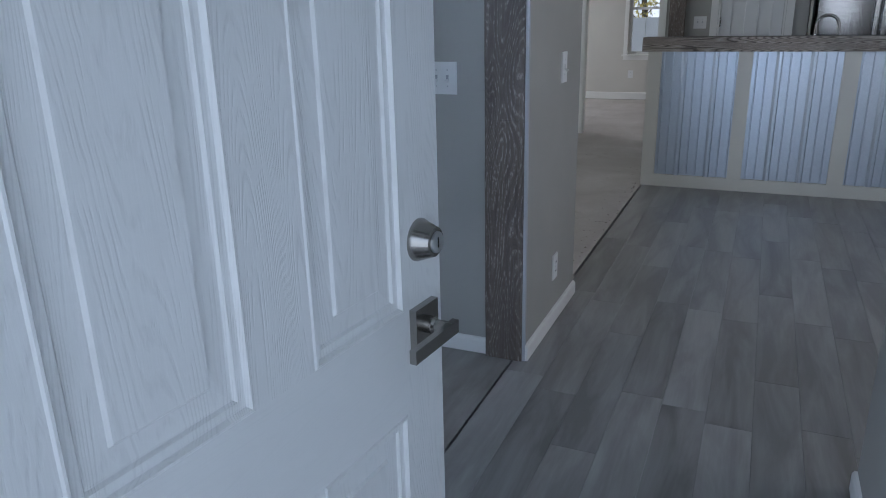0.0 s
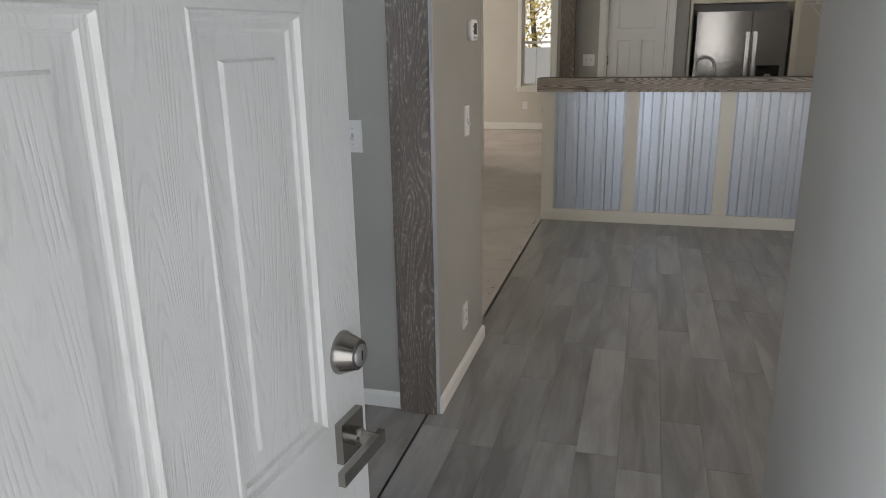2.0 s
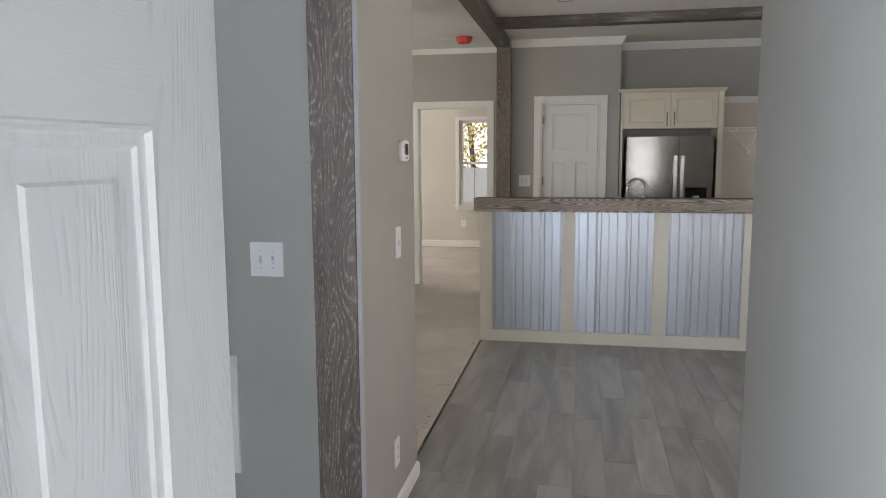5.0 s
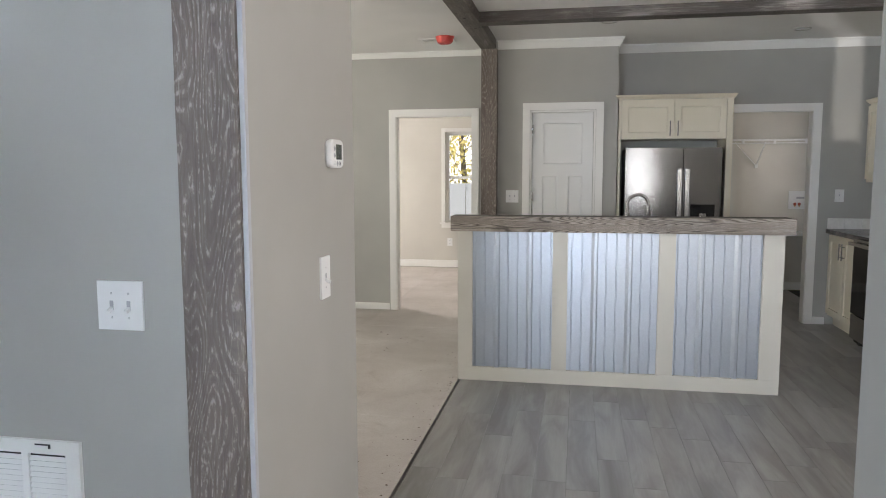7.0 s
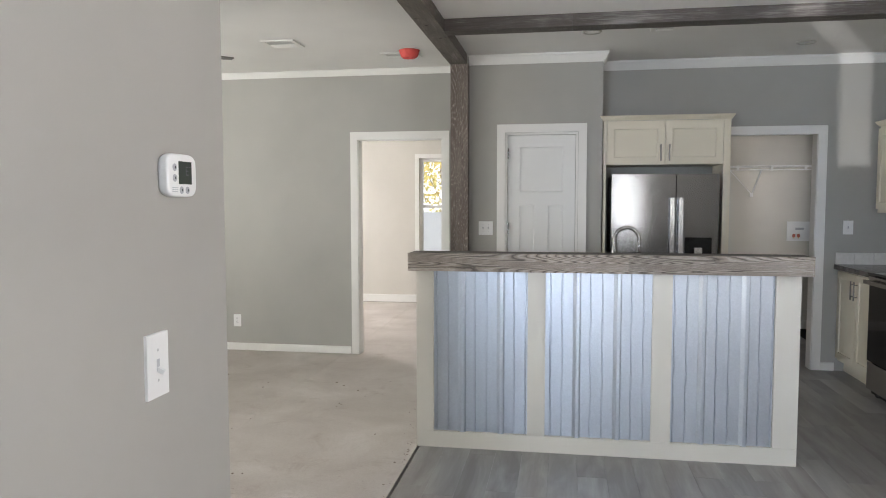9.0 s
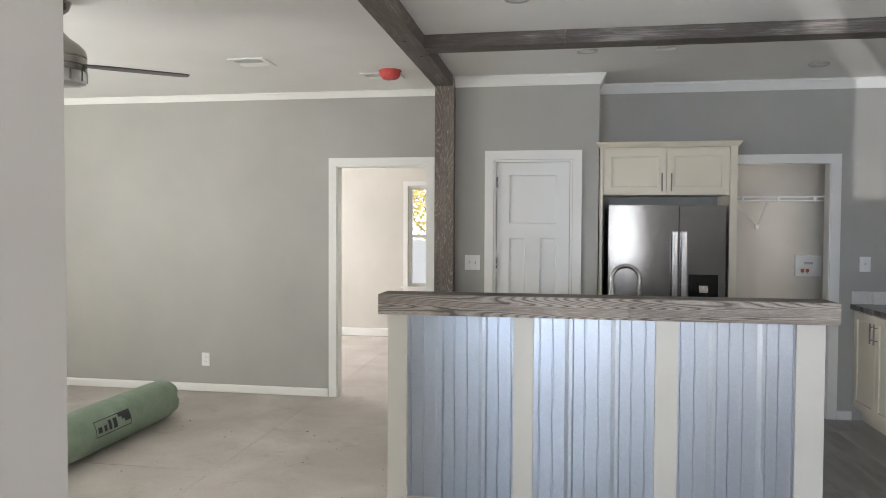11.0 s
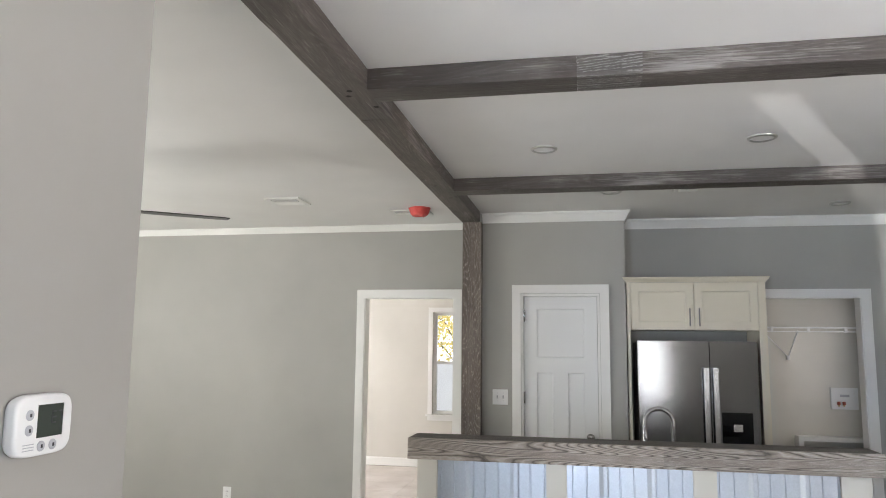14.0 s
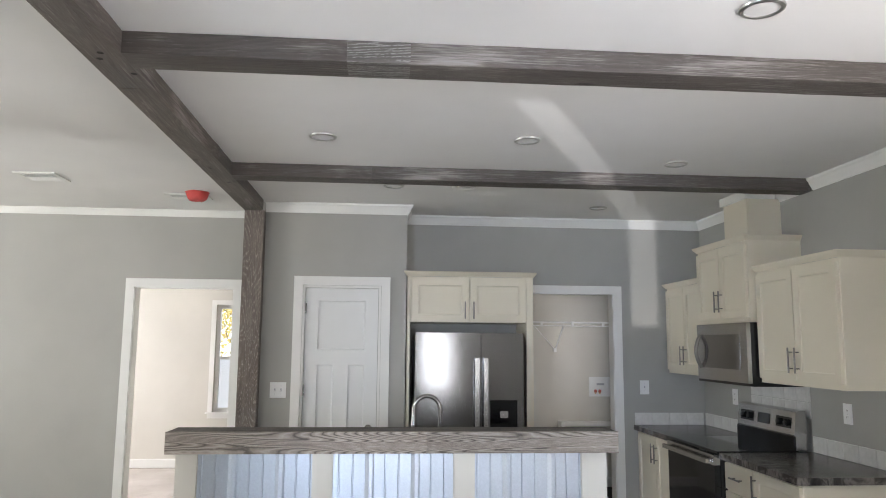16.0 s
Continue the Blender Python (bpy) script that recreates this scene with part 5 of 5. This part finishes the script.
# ---- laundry ----
sh = thing("wire_shelf", (2.2, 10.45, 1.82), "white wire shelf with a diagonal brace", "shelf")
for y in (10.30, 10.59):
    part("rail", tube(bmesh.new(), [(1.0, y, 1.835), (RIGHT, y, 1.835)], 0.0055, 8), M_PLASTIC, sh)
part("rail", tube(bmesh.new(), [(1.0, 10.30, 1.792), (RIGHT, 10.30, 1.792)], 0.0055, 8), M_PLASTIC, sh)
for i in range(60):
    x = 1.02 + i * 0.0355
    part("wire", tube(bmesh.new(), [(x, 10.30, 1.838), (x, 10.59, 1.838)], 0.0016, 6), M_PLASTIC, sh)
for x in (1.45, 1.80, 2.15, 2.50, 2.85):
    part("clip", boxes((x - 0.012, x + 0.012, 10.290, 10.31, 1.785, 1.842)), M_PLASTIC, sh)
br = part("brace", tube(bmesh.new(), [(2.40, 10.31, 1.80), (2.372, 10.588, 1.535)], 0.007, 8), M_PLASTIC, sh)
part("brace", tube(bmesh.new(), [(2.06, 10.31, 1.80), (2.362, 10.588, 1.535)], 0.005, 8), M_PLASTIC, sh)
part("wall_clip", boxes((2.352, 2.382, 10.572, 10.599, 1.500, 1.545)), M_PLASTIC, br)
wb = thing("washer_box", (2.88, 10.6, 1.0), "white washer supply box with red valves in the wall", "washer box")
part("frame", boxes((2.76, 3.02, 10.585, 10.6, 1.19, 1.22), (2.76, 3.02, 10.585, 10.6, 1.0, 1.03), (2.76, 2.79, 10.585, 10.6, 1.03, 1.19), (2.99, 3.02, 10.585, 10.6, 1.03, 1.19)), M_PLASTIC, wb, bevel=0.003)
part("back", boxes((2.79, 2.99, 10.595, 10.599, 1.03, 1.19)), M_PLASTIC, wb)
part("instruction_label", boxes((2.85, 2.94, 10.5935, 10.5949, 1.125, 1.15)), M_PALEINK, wb, "small grey printed label")
for x in (2.83, 2.88):
    vv = part("valve", lathe(bmesh.new(), [(0.016, 0), (0.016, 0.03), (0.008, 0.034)], Matrix.Translation((x, 10.575, 1.045)), 14), M_VALVE, wb, "red-handled valve")
    part("stem", lathe(bmesh.new(), [(0.008, 0), (0.008, 0.03)], Matrix.Translation((x, 10.575, 1.03)), 10), M_BRASS, vv)
lg = thing("ledge", (2.75, 10.52, 0.68), "white painted ledge along the laundry wall", "ledge")
part("board", boxes((2.395, RIGHT, 10.45, 10.6, 0.683, 0.728)), M_TRIM, lg, bevel=0.003)
part("leg", boxes((2.395, 2.44, 10.45, 10.6, 0.0, 0.6826)), M_TRIM, lg, bevel=0.003)

# ---- outdoors behind the bedroom ----
fe = thing("fence", (-2, 22, -0.62), "white vinyl privacy fence behind the house", "fence")
for i in range(24):
    x = -12 + i * 0.9
    part("slat", boxes((x, x + 0.885, 22.0, 22.03, -0.60, 1.14)), M_FENCE, fe)
for i in range(10):
    x = -12 + i * 2.4
    part("post", boxes((x - 0.06, x + 0.06, 21.95, 22.07, -0.62, 1.24)), M_FENCE, fe)


def tree(x, y, h, seed):
    rnd = random.Random(seed)
    t = thing("tree", (x, y, -0.62), "tall tree with yellow autumn leaves beyond the fence", "tree")
    tr = bmesh.new()
    tube(tr, [(x, y, -0.62), (x + 0.1, y, 1.2), (x - 0.05, y + 0.1, 2.6), (x + 0.1, y, h * 0.75)], [0.13, 0.10, 0.075, 0.03], 10)
    tips = []
    for i in range(16):
        a, z0 = rnd.uniform(0, 6.28), rnd.uniform(0.7, h * 0.7)
        L = rnd.uniform(1.2, 2.6)
        p1 = Vector((x + math.cos(a) * L * 0.5, y + math.sin(a) * L * 0.5, z0 + L * 0.35))
        p2 = Vector((x + math.cos(a + 0.3) * L, y + math.sin(a + 0.3) * L, z0 + L * rnd.uniform(0.4, 0.8)))
        tube(tr, [(x, y, z0), p1, p2], [0.022, 0.013, 0.005], 6)
        tips += [p1, p2, (p1 + p2) / 2]
    part("trunk", tr, M_BARK, t, smooth=True)
    cr = bmesh.new()
    for i in range(4600):
        c = rnd.choice(tips) + Vector((rnd.gauss(0, 0.5), rnd.gauss(-0.25, 0.5), rnd.gauss(0, 0.45)))
        face = Vector((-0.5 + rnd.gauss(0, 0.4), -0.6 + rnd.gauss(0, 0.4), 0.6 + rnd.gauss(0, 0.4)))
        m = Matrix.Translation(c) @ face.to_track_quat("Z", "Y").to_matrix().to_4x4() @ Matrix.Rotation(rnd.uniform(0, 6.28), 4, "Z")
        s = rnd.uniform(0.04, 0.085)
        cr.faces.new([cr.verts.new(m @ Vector(p)) for p in ((-s, 0, 0), (0, -s * 0.6, 0.01), (s, 0, 0), (0, s * 0.6, 0.01))])
    part("crown", cr, M_LEAF, t)


# glowing board stands in for the white sky and backlights the leaves
sky_glow = Nodes("glowing_white_sky")
em = sky_glow.add("Emission", Color=(0.96, 0.98, 1.0, 1), Strength=3.6)
sky_glow.link(em.outputs[0], sky_glow.t.nodes["Material Output"].inputs["Surface"])
structure("backdrop", boxes((-60, 40, 66, 66.1, -0.7, 26)), sky_glow.mat, "glowing white board standing in for the sky far behind the trees", "sky")
tree(-3.6, 25.0, 5.6, 3)
tree(-6.3, 27.5, 6.5, 8)
tree(-0.6, 28.5, 6.0, 5)

# ---- pieces: backsplash tiles and floor planks ----


def mesh_of(name, bm, mat):
    bmesh.ops.recalc_face_normals(bm, faces=bm.faces)
    me = bpy.data.meshes.new(name)
    bm.to_mesh(me)
    bm.free()
    me.materials.append(mat)
    return me


def chamfered(w, d, h, c):
    bm = box(bmesh.new(), -w / 2, w / 2, -d / 2, d / 2, -h, 0)
    top = [e for e in bm.edges if all(abs(v.co.z) < 1e-6 for v in e.verts)]
    bmesh.ops.bevel(bm, geom=top, offset=c, segments=1, affect="EDGES")
    return bm


bs = thing("backsplash", (RIGHT, 7.2, 0.915), "single row of cream ceramic backsplash tiles", "backsplash")
tile = mesh_of("tile", chamfered(0.148, 0.1, 0.008, 0.002), M_TILE)


def lay(name, me, m, parent):
    o = new(name, me)
    o.parent = parent
    o.matrix_basis = ROOT[parent].inverted() @ m
    return o


TL = Matrix.Rotation(-math.pi / 2, 4, "Z") @ Matrix.Rotation(math.pi / 2, 4, "X")
for i in range(5):
    lay("tile", tile, at(RIGHT - 0.009, BACK - 0.085 - i * 0.151, 0.966, TL), bs)
for i in range(6):
    lay("tile", tile, at(RIGHT - 0.009, 6.83 - i * 0.151, 0.966, TL), bs)
for i in range(5):
    for j in range(2):
        lay("tile", tile, at(RIGHT - 0.009, 7.595 - i * 0.151, 1.175 + j * 0.103, TL), bs)
TB = Matrix.Rotation(math.pi / 2, 4, "X")
for i in range(4):
    lay("tile", tile, at(2.62 + i * 0.151, BACK - 0.009, 0.966, TB), bs)

PW, PL = 0.1525, 0.95
rnd = random.Random(11)
x = -0.570
planks = {}
while x < RIGHT - 0.01:
    w = min(PW, RIGHT - 0.001 - x)
    y = FRONT - 0.13 - rnd.uniform(0.0, PL)
    while y < 10.6:
        a, b2 = max(y, FRONT - 0.139), min(y + PL, 10.599)
        if b2 - a > 0.02 and not (x > 2.66 and b2 > 6.1):
            key = (round(w, 3), round(b2 - a, 2))
            if key not in planks:
                planks[key] = mesh_of("plank", chamfered(w - 0.0008, key[1] - 0.0008, 0.005, 0.0006), M_VINYL)
            lay("plank", planks[key], at(x + w / 2, (a + b2) / 2, -0.0005), floor_vinyl)
        y += PL
    x += PW
